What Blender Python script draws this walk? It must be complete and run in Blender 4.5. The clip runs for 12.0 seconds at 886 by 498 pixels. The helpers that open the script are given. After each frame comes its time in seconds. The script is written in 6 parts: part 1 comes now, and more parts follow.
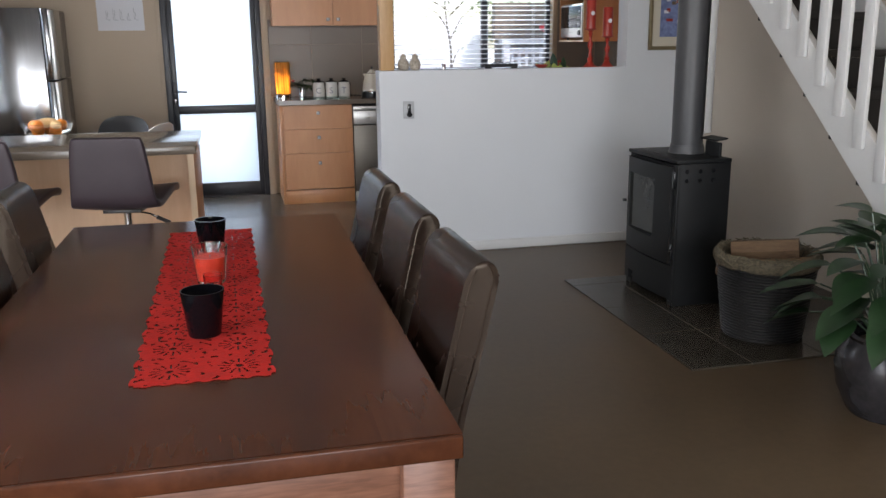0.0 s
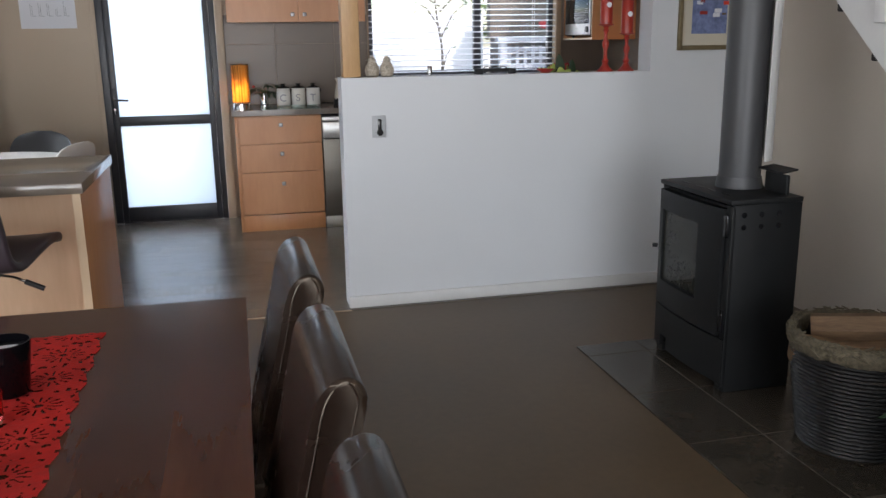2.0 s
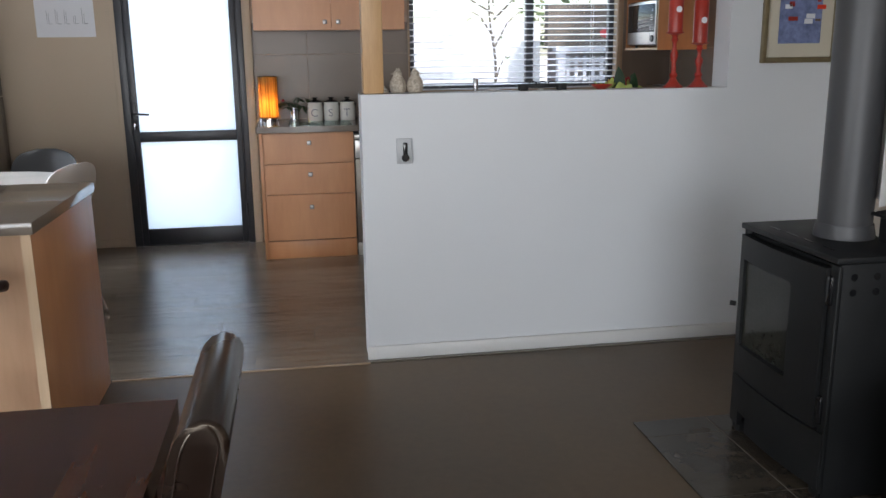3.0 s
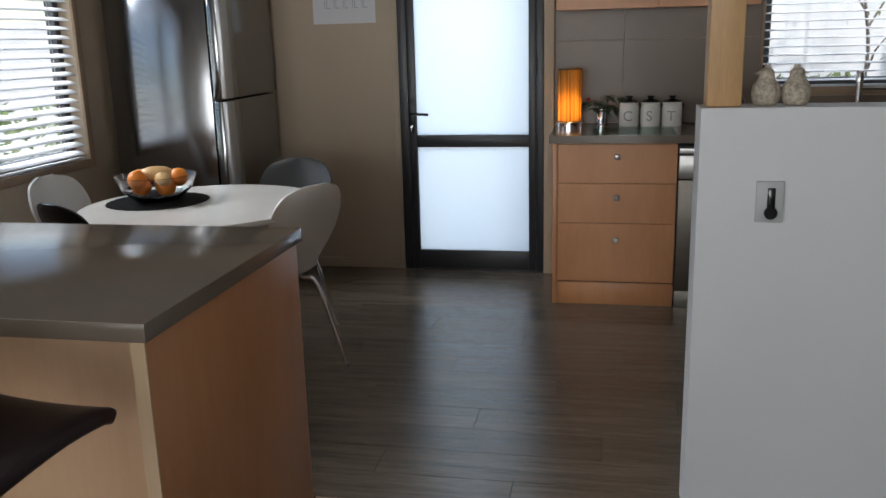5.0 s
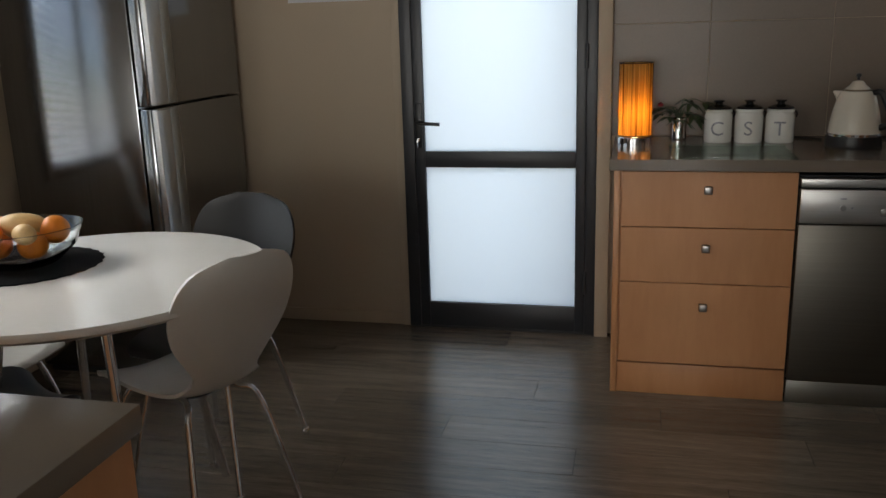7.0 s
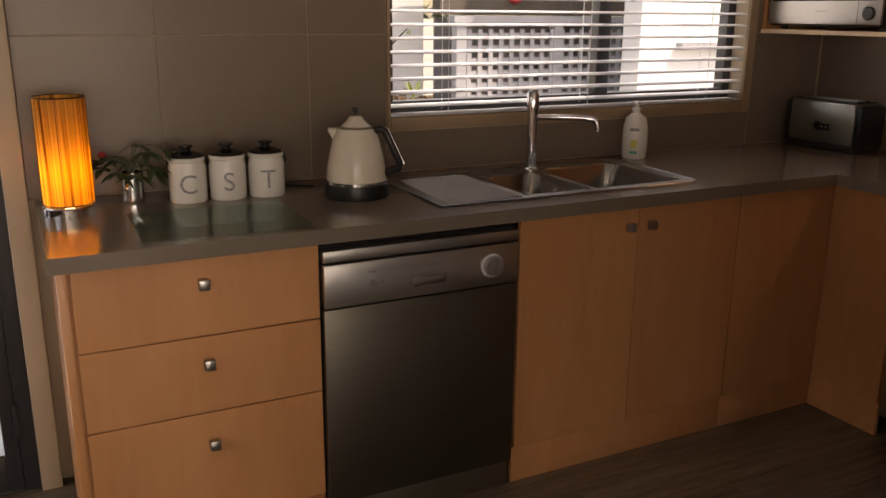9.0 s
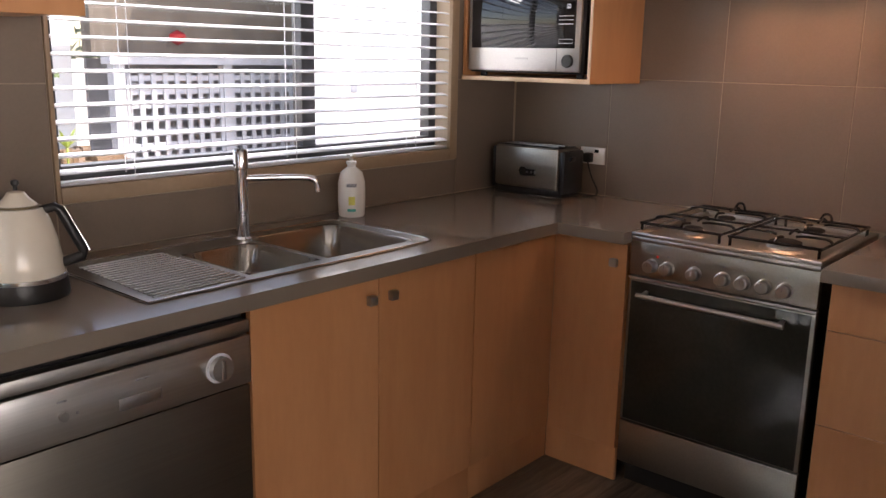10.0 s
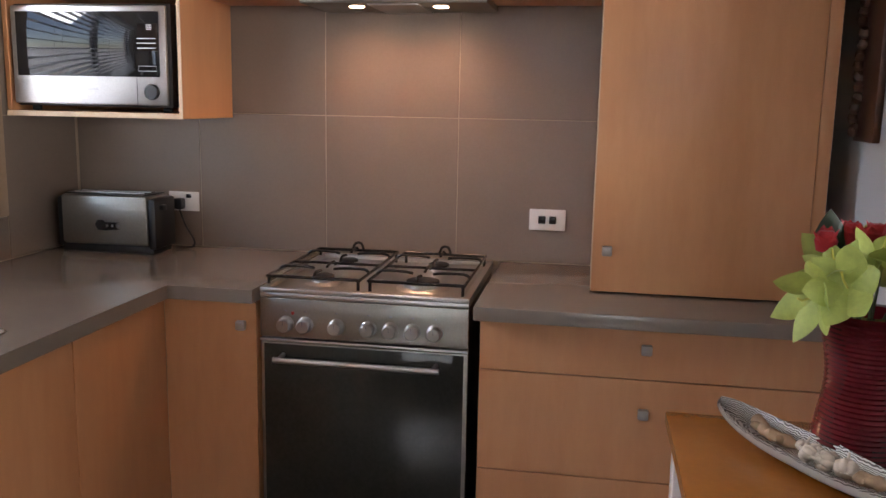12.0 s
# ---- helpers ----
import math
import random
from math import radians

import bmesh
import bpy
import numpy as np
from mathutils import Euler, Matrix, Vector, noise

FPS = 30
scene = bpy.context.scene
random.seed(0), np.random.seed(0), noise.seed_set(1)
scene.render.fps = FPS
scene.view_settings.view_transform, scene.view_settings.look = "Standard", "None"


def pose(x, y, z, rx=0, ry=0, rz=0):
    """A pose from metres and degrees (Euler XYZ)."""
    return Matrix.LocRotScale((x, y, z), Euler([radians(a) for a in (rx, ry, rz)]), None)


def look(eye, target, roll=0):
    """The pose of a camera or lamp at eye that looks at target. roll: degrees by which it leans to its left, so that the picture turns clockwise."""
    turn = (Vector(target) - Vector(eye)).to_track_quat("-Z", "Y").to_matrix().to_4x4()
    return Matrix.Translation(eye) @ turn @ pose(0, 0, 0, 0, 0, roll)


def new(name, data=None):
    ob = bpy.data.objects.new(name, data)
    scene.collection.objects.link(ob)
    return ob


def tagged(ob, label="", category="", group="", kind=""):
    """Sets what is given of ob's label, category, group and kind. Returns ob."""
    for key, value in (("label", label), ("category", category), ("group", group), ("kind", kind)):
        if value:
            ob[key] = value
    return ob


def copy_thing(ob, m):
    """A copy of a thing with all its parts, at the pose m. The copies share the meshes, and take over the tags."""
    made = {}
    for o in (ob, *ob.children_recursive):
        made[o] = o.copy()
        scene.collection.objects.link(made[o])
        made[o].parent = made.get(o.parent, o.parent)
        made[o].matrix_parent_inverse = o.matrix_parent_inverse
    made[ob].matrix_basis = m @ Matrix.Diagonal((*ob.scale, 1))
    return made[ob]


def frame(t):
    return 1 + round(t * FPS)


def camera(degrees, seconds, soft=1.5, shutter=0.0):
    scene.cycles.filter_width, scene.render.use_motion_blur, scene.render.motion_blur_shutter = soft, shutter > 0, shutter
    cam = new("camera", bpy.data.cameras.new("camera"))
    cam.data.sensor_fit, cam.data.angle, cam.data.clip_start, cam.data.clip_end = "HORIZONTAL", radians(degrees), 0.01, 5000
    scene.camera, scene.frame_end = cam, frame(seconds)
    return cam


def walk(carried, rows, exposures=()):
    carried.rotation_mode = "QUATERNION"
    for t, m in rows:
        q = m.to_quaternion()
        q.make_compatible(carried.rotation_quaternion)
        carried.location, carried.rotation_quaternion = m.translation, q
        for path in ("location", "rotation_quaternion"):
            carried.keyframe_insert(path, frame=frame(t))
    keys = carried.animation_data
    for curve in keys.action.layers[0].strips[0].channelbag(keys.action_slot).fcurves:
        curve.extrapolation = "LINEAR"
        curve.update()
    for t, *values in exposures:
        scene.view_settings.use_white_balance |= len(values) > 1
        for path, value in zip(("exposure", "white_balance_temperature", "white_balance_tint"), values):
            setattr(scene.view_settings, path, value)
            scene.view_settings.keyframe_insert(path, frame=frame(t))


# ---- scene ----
cam = camera(54.9, 12.0)
PATH = [
    (0, (0.428, 1.497, 1.378), (0.884, 3.387, 0.908), -0.6),
    (0.5, (0.492, 1.769, 1.367), (0.949, 3.659, 0.896), -0.7),
    (1, (0.584, 2.031, 1.369), (1.041, 3.92, 0.896), -0.7),
    (1.5, (0.691, 2.31, 1.37), (1.15, 4.197, 0.895), -0.7),
    (2, (0.796, 2.595, 1.385), (1.255, 4.483, 0.91), -0.8),
    (2.5, (0.936, 2.892, 1.388), (1.384, 4.786, 0.927), -0.7),
    (3, (1.061, 3.218, 1.389), (1.386, 5.138, 0.936), -0.7),
    (3.5, (1.115, 3.556, 1.394), (1.244, 5.498, 0.934), -1.0),
    (5.5, (1.107, 4.942, 1.4), (0.628, 6.824, 0.92), -1.7),
    (6, (1.035, 5.28, 1.399), (0.513, 7.15, 0.919), -1.8),
    (6.5, (0.958, 5.611, 1.375), (0.428, 7.476, 0.886), -1.7),
    (8.5, (0.789, 6.742, 1.418), (1.285, 8.604, 0.884), -0.5),
    (9, (0.767, 6.98, 1.448), (1.633, 8.701, 0.913), 0.5),
    (9.5, (0.812, 7.199, 1.445), (2.01, 8.722, 0.949), 0.9),
    (10, (0.87, 7.408, 1.461), (2.348, 8.681, 1.023), 1.1),
    (10.5, (0.899, 7.57, 1.464), (2.594, 8.556, 1.071), 1.2),
    (11, (0.969, 7.677, 1.45), (2.798, 8.399, 1.087), 1.2),
    (11.5, (1.068, 7.764, 1.45), (2.974, 8.258, 1.099), 1.1),
    (12, (1.111, 7.827, 1.441), (3.054, 8.158, 1.103), 1.1),
]
EXPOSURES = [(0.0, 1.82, 6700, 16), (2.5, 1.8, 6600, 15), (3.5, 1.70, 6600, 14), (5.5, 1.06, 7000, 13), (6.5, 1.00, 7300, 13), (8.5, 1.08, 7400, 14), (9.0, 1.36, 9900, 27), (9.5, 2.28, 9700, 28), (10.0, 2.38, 7700, 25), (10.5, 2.4, 7100, 22), (11.0, 2.52, 7600, 24), (11.5, 2.66, 7600, 24), (12.0, 2.85, 6900, 21)]
walk(cam, [(t, look(eye, target, roll)) for t, eye, target, roll in PATH], EXPOSURES)

# ---- sky, sun and large lights ----
world = bpy.data.worlds.new("sky")
scene.world = world
world.use_nodes = True
wn = world.node_tree.nodes
sky = wn.new("ShaderNodeTexSky")
sky.sky_type = 'NISHITA'
sky.sun_disc = False
sky.sun_elevation, sky.sun_rotation = radians(54), radians(129)
wn["Background"].inputs["Strength"].default_value = 0.11
world.node_tree.links.new(sky.outputs["Color"], wn["Background"].inputs["Color"])

sun_data = bpy.data.lights.new("sun", 'SUN')
sun_data.energy, sun_data.angle, sun_data.color = 3.2, radians(0.5), (1.0, 0.97, 0.93)
sun = new("sun", sun_data)
sun.matrix_world = look((5, -4, 9), (0, 0, 0))


def window_lamp(name, place, target, w, h, power, tint=(0.86, 0.94, 1.0)):
    d = bpy.data.lights.new(name, 'AREA')
    d.shape, d.size, d.size_y, d.energy, d.color = 'RECTANGLE', w, h, power, tint
    ob = new(name, d)
    ob.matrix_world = look(place, target)
    return ob


# daylight in the large glazed openings behind and beside the start of the walk
window_lamp("daylight_south", (0.6, -2.35, 1.25), (0.6, 5, 1.1), 3.4, 2.0, 70)
window_lamp("daylight_west", (-2.05, 2.2, 1.3), (2.6, 6.2, 0.8), 2.4, 1.9, 38)
# sky light at the sink window and the side window
window_lamp("daylight_side", (-3.05, 7.95, 3.3), (-0.9, 7.95, 0.8), 3.0, 1.8, 290)
window_lamp("daylight_sink", (2.75, 10.75, 2.75), (2.75, 8.6, 0.95), 2.4, 1.0, 46)
# daylight on the frosted door pane, from outside
window_lamp("daylight_door", (0.27, 10.3, 1.2), (0.27, 9.0, 1.1), 1.0, 2.2, 1.6)


# ---- materials ----
def nodes_of(name):
    m = bpy.data.materials.new(name)
    m.use_nodes = True
    nt = m.node_tree
    return m, nt, nt.nodes["Principled BSDF"]


def coords(nt, scale=(1, 1, 1), obj=True):
    tc, mp = nt.nodes.new("ShaderNodeTexCoord"), nt.nodes.new("ShaderNodeMapping")
    mp.inputs["Scale"].default_value = scale
    nt.links.new(tc.outputs["Object" if obj else "Generated"], mp.inputs["Vector"])
    return mp.outputs["Vector"]


def noise_of(nt, vec, scale, detail=4, rough=0.55):
    n = nt.nodes.new("ShaderNodeTexNoise")
    n.inputs["Scale"].default_value, n.inputs["Detail"].default_value, n.inputs["Roughness"].default_value = scale, detail, rough
    nt.links.new(vec, n.inputs["Vector"])
    return n.outputs["Fac"]


def ramp(nt, fac, stops):
    r = nt.nodes.new("ShaderNodeValToRGB")
    e = r.color_ramp.elements
    while len(e) < len(stops):
        e.new(0.5)
    for k, (p, c) in zip(e, stops):
        k.position, k.color = p, (*c, 1)
    nt.links.new(fac, r.inputs["Fac"])
    return r.outputs["Color"]


def mix_col(nt, fac, a, b, mode='MIX'):
    m = nt.nodes.new("ShaderNodeMix")
    m.data_type, m.blend_type = 'RGBA', mode
    for sock, v in ((m.inputs["Factor"], fac), (m.inputs["A"], a), (m.inputs["B"], b)):
        if isinstance(v, (int, float)):
            sock.default_value = v
        elif isinstance(v, tuple):
            sock.default_value = (*v, 1)
        else:
            nt.links.new(v, sock)
    return m.outputs["Result"]


def bump(nt, p, height, strength, dist=0.002):
    b = nt.nodes.new("ShaderNodeBump")
    b.inputs["Strength"].default_value, b.inputs["Distance"].default_value = strength, dist
    nt.links.new(height, b.inputs["Height"])
    nt.links.new(b.outputs["Normal"], p.inputs["Normal"])


def rough_range(nt, p, fac, lo, hi):
    r = nt.nodes.new("ShaderNodeMapRange")
    r.inputs["To Min"].default_value, r.inputs["To Max"].default_value = lo, hi
    nt.links.new(fac, r.inputs["Value"])
    nt.links.new(r.outputs["Result"], p.inputs["Roughness"])


def plain(name, col, rough=0.5, metal=0.0, vary=0.12, scale=6, fine=90, bumps=0.08, coat=0.0):
    """A surface with stains at one scale and grain at another."""
    m, nt, p = nodes_of(name)
    v = coords(nt)
    big, small = noise_of(nt, v, scale), noise_of(nt, v, fine, 3)
    dark, light = tuple(c * (1 - vary) for c in col), tuple(min(1, c * (1 + vary)) for c in col)
    c1 = ramp(nt, big, ((0.3, dark), (0.7, light)))
    c2 = mix_col(nt, 0.25, c1, ramp(nt, small, ((0.35, dark), (0.65, light))))
    nt.links.new(c2, p.inputs["Base Color"])
    p.inputs["Metallic"].default_value = metal
    rough_range(nt, p, big, max(0.02, rough * 0.85), min(1, rough * 1.15))
    if bumps:
        bump(nt, p, small, bumps)
    if coat:
        p.inputs["Coat Weight"].default_value, p.inputs["Coat Roughness"].default_value = coat, 0.12
    return m


def wood(name, dark, light, axis=2, rough=0.4, stretch=14, scale=2.2, rand=0.0, bumps=0.1, fine_mix=0.3):
    """Long grain along one axis; each piece shifts its grain."""
    m, nt, p = nodes_of(name)
    sc = [stretch, stretch, stretch]
    sc[axis] = 1.0
    v = coords(nt, tuple(sc))
    info = nt.nodes.new("ShaderNodeObjectInfo")
    add = nt.nodes.new("ShaderNodeVectorMath")
    add.operation = 'MULTIPLY_ADD'
    nt.links.new(info.outputs["Random"], add.inputs[0])
    add.inputs[1].default_value = (37, 53, 71)
    nt.links.new(v, add.inputs[2])
    vv = add.outputs[0]
    grain, fine = noise_of(nt, vv, scale, 6, 0.6), noise_of(nt, vv, scale * 7, 3)
    c = ramp(nt, grain, ((0.28, dark), (0.72, light)))
    c = mix_col(nt, fine_mix, c, ramp(nt, fine, ((0.35, dark), (0.65, light))))
    if rand:
        hs = nt.nodes.new("ShaderNodeHueSaturation")
        mr = nt.nodes.new("ShaderNodeMapRange")
        mr.inputs["To Min"].default_value, mr.inputs["To Max"].default_value = 1 - rand, 1 + rand
        nt.links.new(info.outputs["Random"], mr.inputs["Value"])
        nt.links.new(mr.outputs["Result"], hs.inputs["Value"])
        nt.links.new(c, hs.inputs["Color"])
        c = hs.outputs["Color"]
    nt.links.new(c, p.inputs["Base Color"])
    rough_range(nt, p, fine, rough * 0.8, rough * 1.2)
    bump(nt, p, fine, bumps)
    return m


def brushed(name, col, rough=0.3, axis=0, metal=1.0):
    m, nt, p = nodes_of(name)
    sc = [160, 160, 160]
    sc[axis] = 2
    v = coords(nt, tuple(sc))
    n = noise_of(nt, v, 1.0, 3)
    big = noise_of(nt, coords(nt), 3.0)
    c = ramp(nt, n, ((0.2, tuple(x * 0.85 for x in col)), (0.8, col)))
    nt.links.new(c, p.inputs["Base Color"])
    p.inputs["Metallic"].default_value = metal
    rough_range(nt, p, big, rough * 0.95, rough * 1.05)
    bump(nt, p, n, 0.04, 0.001)
    return m


def glass(name, col=(1, 1, 1), rough=0.0, ior=1.45):
    m, nt, p = nodes_of(name)
    p.inputs["Base Color"].default_value = (*col, 1)
    p.inputs["Roughness"].default_value, p.inputs["IOR"].default_value = rough, ior
    p.inputs["Transmission Weight"].default_value = 1.0
    return m


def thin_pane(name, tint=(0.95, 0.97, 0.97), gloss=0.05):
    """A thin clear sheet: light goes straight through, with a faint even gloss."""
    m, nt, p = nodes_of(name)
    tr, gl, mx = (nt.nodes.new(k) for k in ("ShaderNodeBsdfTransparent", "ShaderNodeBsdfGlossy", "ShaderNodeMixShader"))
    tr.inputs["Color"].default_value = (*tint, 1)
    gl.inputs["Roughness"].default_value = 0.02
    mx.inputs[0].default_value = gloss
    nt.links.new(tr.outputs[0], mx.inputs[1])
    nt.links.new(gl.outputs[0], mx.inputs[2])
    nt.links.new(mx.outputs[0], nt.nodes["Material Output"].inputs["Surface"])
    return m


def frosted(name, col=(0.88, 0.955, 1.0)):
    m, nt, p = nodes_of(name)
    tl, gl, mx = (nt.nodes.new(k) for k in ("ShaderNodeBsdfTranslucent", "ShaderNodeBsdfGlossy", "ShaderNodeMixShader"))
    tl.inputs["Color"].default_value = (*col, 1)
    gl.inputs["Roughness"].default_value = 0.35
    n = noise_of(nt, coords(nt), 400, 2)
    b = nt.nodes.new("ShaderNodeBump")
    b.inputs["Strength"].default_value, b.inputs["Distance"].default_value = 0.2, 0.001
    nt.links.new(n, b.inputs["Height"])
    nt.links.new(b.outputs["Normal"], gl.inputs["Normal"])
    mx.inputs[0].default_value = 0.06
    nt.links.new(tl.outputs[0], mx.inputs[1])
    nt.links.new(gl.outputs[0], mx.inputs[2])
    nt.links.new(mx.outputs[0], nt.nodes["Material Output"].inputs["Surface"])
    return m


def glow(name, col, strength):
    m, nt, p = nodes_of(name)
    p.inputs["Base Color"].default_value = (*col, 1)
    p.inputs["Emission Color"].default_value = (*col, 1)
    p.inputs["Emission Strength"].default_value = strength
    return m


M = dict(
    wall_white=plain("white_wall_paint", (0.635, 0.65, 0.665), 0.55, vary=0.03, scale=1.5, fine=160, bumps=0.05),
    wall_beige=plain("beige_wall_paint", (0.48, 0.385, 0.285), 0.6, vary=0.04, scale=1.2, fine=160, bumps=0.05),
    wall_cream=plain("cream_wall_paint", (0.51, 0.445, 0.37), 0.6, vary=0.04, scale=1.2, fine=160, bumps=0.05),
    ceiling=plain("ceiling_paint", (0.75, 0.74, 0.72), 0.8, vary=0.03),
    trim=plain("white_gloss_paint", (0.61, 0.605, 0.59), 0.38, vary=0.04, scale=5, bumps=0.03),
    floor=plain("brown_grey_sheet_floor", (0.100, 0.068, 0.040), 0.40, vary=0.20, scale=1.3, fine=28, bumps=0.06),
    slate=plain("slate_tile", (0.050, 0.041, 0.031), 0.24, vary=0.35, scale=5, fine=60, bumps=0.2),
    grout=plain("grey_grout", (0.12, 0.105, 0.09), 0.8, vary=0.1),
    plank=wood("grey_brown_vinyl_plank", (0.064, 0.051, 0.039), (0.185, 0.150, 0.114), 0, 0.21, 14, 2.4, 0.18, 0.5),
    joint=plain("dark_joint", (0.02, 0.016, 0.013), 0.8),
    beech=wood("beech_veneer", (0.535, 0.235, 0.098), (0.645, 0.315, 0.145), 2, 0.36, 5, 1.3, 0.03, 0.04, 0.2),
    beech_pale=wood("pale_beech_front", (0.56, 0.345, 0.20), (0.64, 0.41, 0.25), 2, 0.42, 7, 1.2, 0.0, 0.04),
    beech_edge=wood("pale_beech_edge", (0.60, 0.42, 0.26), (0.68, 0.50, 0.33), 2, 0.4, 16, 1.2),
    architrave=plain("tan_timber_architrave", (0.34, 0.235, 0.15), 0.45, vary=0.12, scale=6),
    oak_post=wood("oak_post", (0.42, 0.24, 0.10), (0.56, 0.35, 0.17), 2, 0.45, 10, 3.0),
    bench=plain("taupe_laminate", (0.20, 0.162, 0.128), 0.145, vary=0.06, scale=4, fine=300, bumps=0.02),
    tile=plain("taupe_wall_tile", (0.200, 0.153, 0.117), 0.37, vary=0.10, scale=2.2, fine=120, bumps=0.04),
    tile_grout=plain("tan_grout", (0.36, 0.29, 0.22), 0.8),
    jarrah=wood("dark_red_brown_table", (0.027, 0.0090, 0.0044), (0.080, 0.0262, 0.0118), 1, 0.16, 9, 0.75, 0.14, 0.02, 0.16),
    jarrah_x=wood("dark_red_brown_apron", (0.075, 0.030, 0.018), (0.25, 0.115, 0.070), 0, 0.33, 9, 2.5, 0.1),
    leather=plain("dark_brown_leather", (0.012, 0.0062, 0.0046), 0.27, vary=0.10, scale=5, fine=420, bumps=0.06),
    vinyl=plain("plum_grey_vinyl", (0.037, 0.026, 0.031), 0.36, vary=0.12, scale=8, fine=260, bumps=0.08),
    black=plain("black_stove_paint", (0.010, 0.0105, 0.011), 0.48, vary=0.2, scale=9, fine=200, bumps=0.1),
    flue=plain("charcoal_flue_paint", (0.044, 0.044, 0.046), 0.45, vary=0.1, scale=4, fine=160, bumps=0.05),
    black_gloss=plain("black_gloss", (0.010, 0.010, 0.011), 0.12, vary=0.1, bumps=0),
    black_plastic=plain("black_plastic", (0.010, 0.010, 0.011), 0.35, vary=0.15),
    alu=plain("charcoal_aluminium", (0.030, 0.032, 0.038), 0.38, vary=0.1, scale=8),
    steel=brushed("brushed_steel", (0.56, 0.55, 0.53), 0.34),
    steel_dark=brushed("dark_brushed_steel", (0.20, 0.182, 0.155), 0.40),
    cooker_steel=brushed("satin_cooker_steel", (0.36, 0.345, 0.305), 0.36),
    sink_deck=brushed("sink_deck_steel", (0.30, 0.285, 0.26), 0.30),
    sink_steel=brushed("polished_sink_steel", (0.40, 0.385, 0.36), 0.20),
    fridge=brushed("fridge_steel", (0.31, 0.315, 0.325), 0.15, 2),
    chrome=plain("chrome", (0.72, 0.72, 0.73), 0.08, 1.0, vary=0.03, bumps=0),
    knob=plain("satin_nickel", (0.42, 0.41, 0.40), 0.3, 1.0, vary=0.06, bumps=0),
    white=plain("white_lacquer", (0.74, 0.72, 0.68), 0.21, vary=0.015, bumps=0.02),
    ceramic=plain("white_ceramic", (0.76, 0.74, 0.69), 0.14, vary=0.04, scale=12, bumps=0.02),
    cream=plain("cream_enamel", (0.74, 0.68, 0.57), 0.16, vary=0.03, bumps=0),
    red=plain("red_lacquer", (0.33, 0.028, 0.016), 0.38, vary=0.12, bumps=0.03),
    wax=plain("red_candle_wax", (0.74, 0.045, 0.012), 0.45, vary=0.08, bumps=0.05),
    runner=plain("red_crochet_cotton", (0.74, 0.030, 0.022), 0.85, vary=0.14, scale=40, fine=500, bumps=0.4),
    clear=glass("clear_glass"),
    pane=thin_pane("window_glass"),
    board_glass=thin_pane("board_glass", (0.86, 0.92, 0.90), 0.11),
    # mottled green-grey base paints in the floor's reflection on the oven door
    oven_glass=plain("dark_oven_glass", (0.030, 0.031, 0.026), 0.02, vary=0.35, scale=3, bumps=0),
    frost=frosted("frosted_glass"),
    blind=plain("white_blind_slat", (0.62, 0.64, 0.68), 0.5, vary=0.04),
)


M["plank"].node_tree.nodes["Principled BSDF"].inputs["Specular IOR Level"].default_value = 1.0
M["black"].node_tree.nodes["Principled BSDF"].inputs["Specular IOR Level"].default_value = 0.3
M["jarrah"].node_tree.nodes["Principled BSDF"].inputs["Specular IOR Level"].default_value = 0.20
M["leather"].node_tree.nodes["Principled BSDF"].inputs["Specular IOR Level"].default_value = 0.48
M["leather"].node_tree.nodes["Principled BSDF"].inputs["Specular Tint"].default_value = (1.0, 0.84, 0.66, 1.0)
M["vinyl"].node_tree.nodes["Principled BSDF"].inputs["Specular IOR Level"].default_value = 0.30
M["floor"].node_tree.nodes["Principled BSDF"].inputs["Specular IOR Level"].default_value = 0.30


# ---- mesh helpers ----
def bm_box(x0, x1, y0, y1, z0, z1, bevel=0.0, seg=2, bm=None):
    own = bm is None
    bm = bm or bmesh.new()
    made = bmesh.ops.create_cube(bm, size=1, matrix=Matrix.Translation(((x0 + x1) / 2, (y0 + y1) / 2, (z0 + z1) / 2)) @ Matrix.Diagonal((abs(x1 - x0), abs(y1 - y0), abs(z1 - z0), 1)))
    if bevel:
        edges = {e for v in made["verts"] for e in v.link_edges}
        bmesh.ops.bevel(bm, geom=list(edges), offset=bevel, segments=seg, affect='EDGES', profile=0.5)
    return bm


def bm_lathe(profile, seg=32, centre=(0, 0, 0), bm=None):
    """Turn (r, z) pairs round the z axis."""
    bm = bm or bmesh.new()
    cx, cy, cz = centre
    rings = []
    for r, z in profile:
        if r < 1e-5:
            rings.append([bm.verts.new((cx, cy, cz + z))])
        else:
            rings.append([bm.verts.new((cx + r * math.cos(2 * math.pi * k / seg), cy + r * math.sin(2 * math.pi * k / seg), cz + z)) for k in range(seg)])
    for a, b in zip(rings, rings[1:]):
        for k in range(seg):
            va, vb = (a[k], a[(k + 1) % seg]) if len(a) > 1 else (a[0], a[0]), (b[k], b[(k + 1) % seg]) if len(b) > 1 else (b[0], b[0])
            f = []
            for v in (va[0], va[1], vb[1], vb[0]):
                if v not in f:
                    f.append(v)
            if len(f) > 2:
                bm.faces.new(f)
    return bm


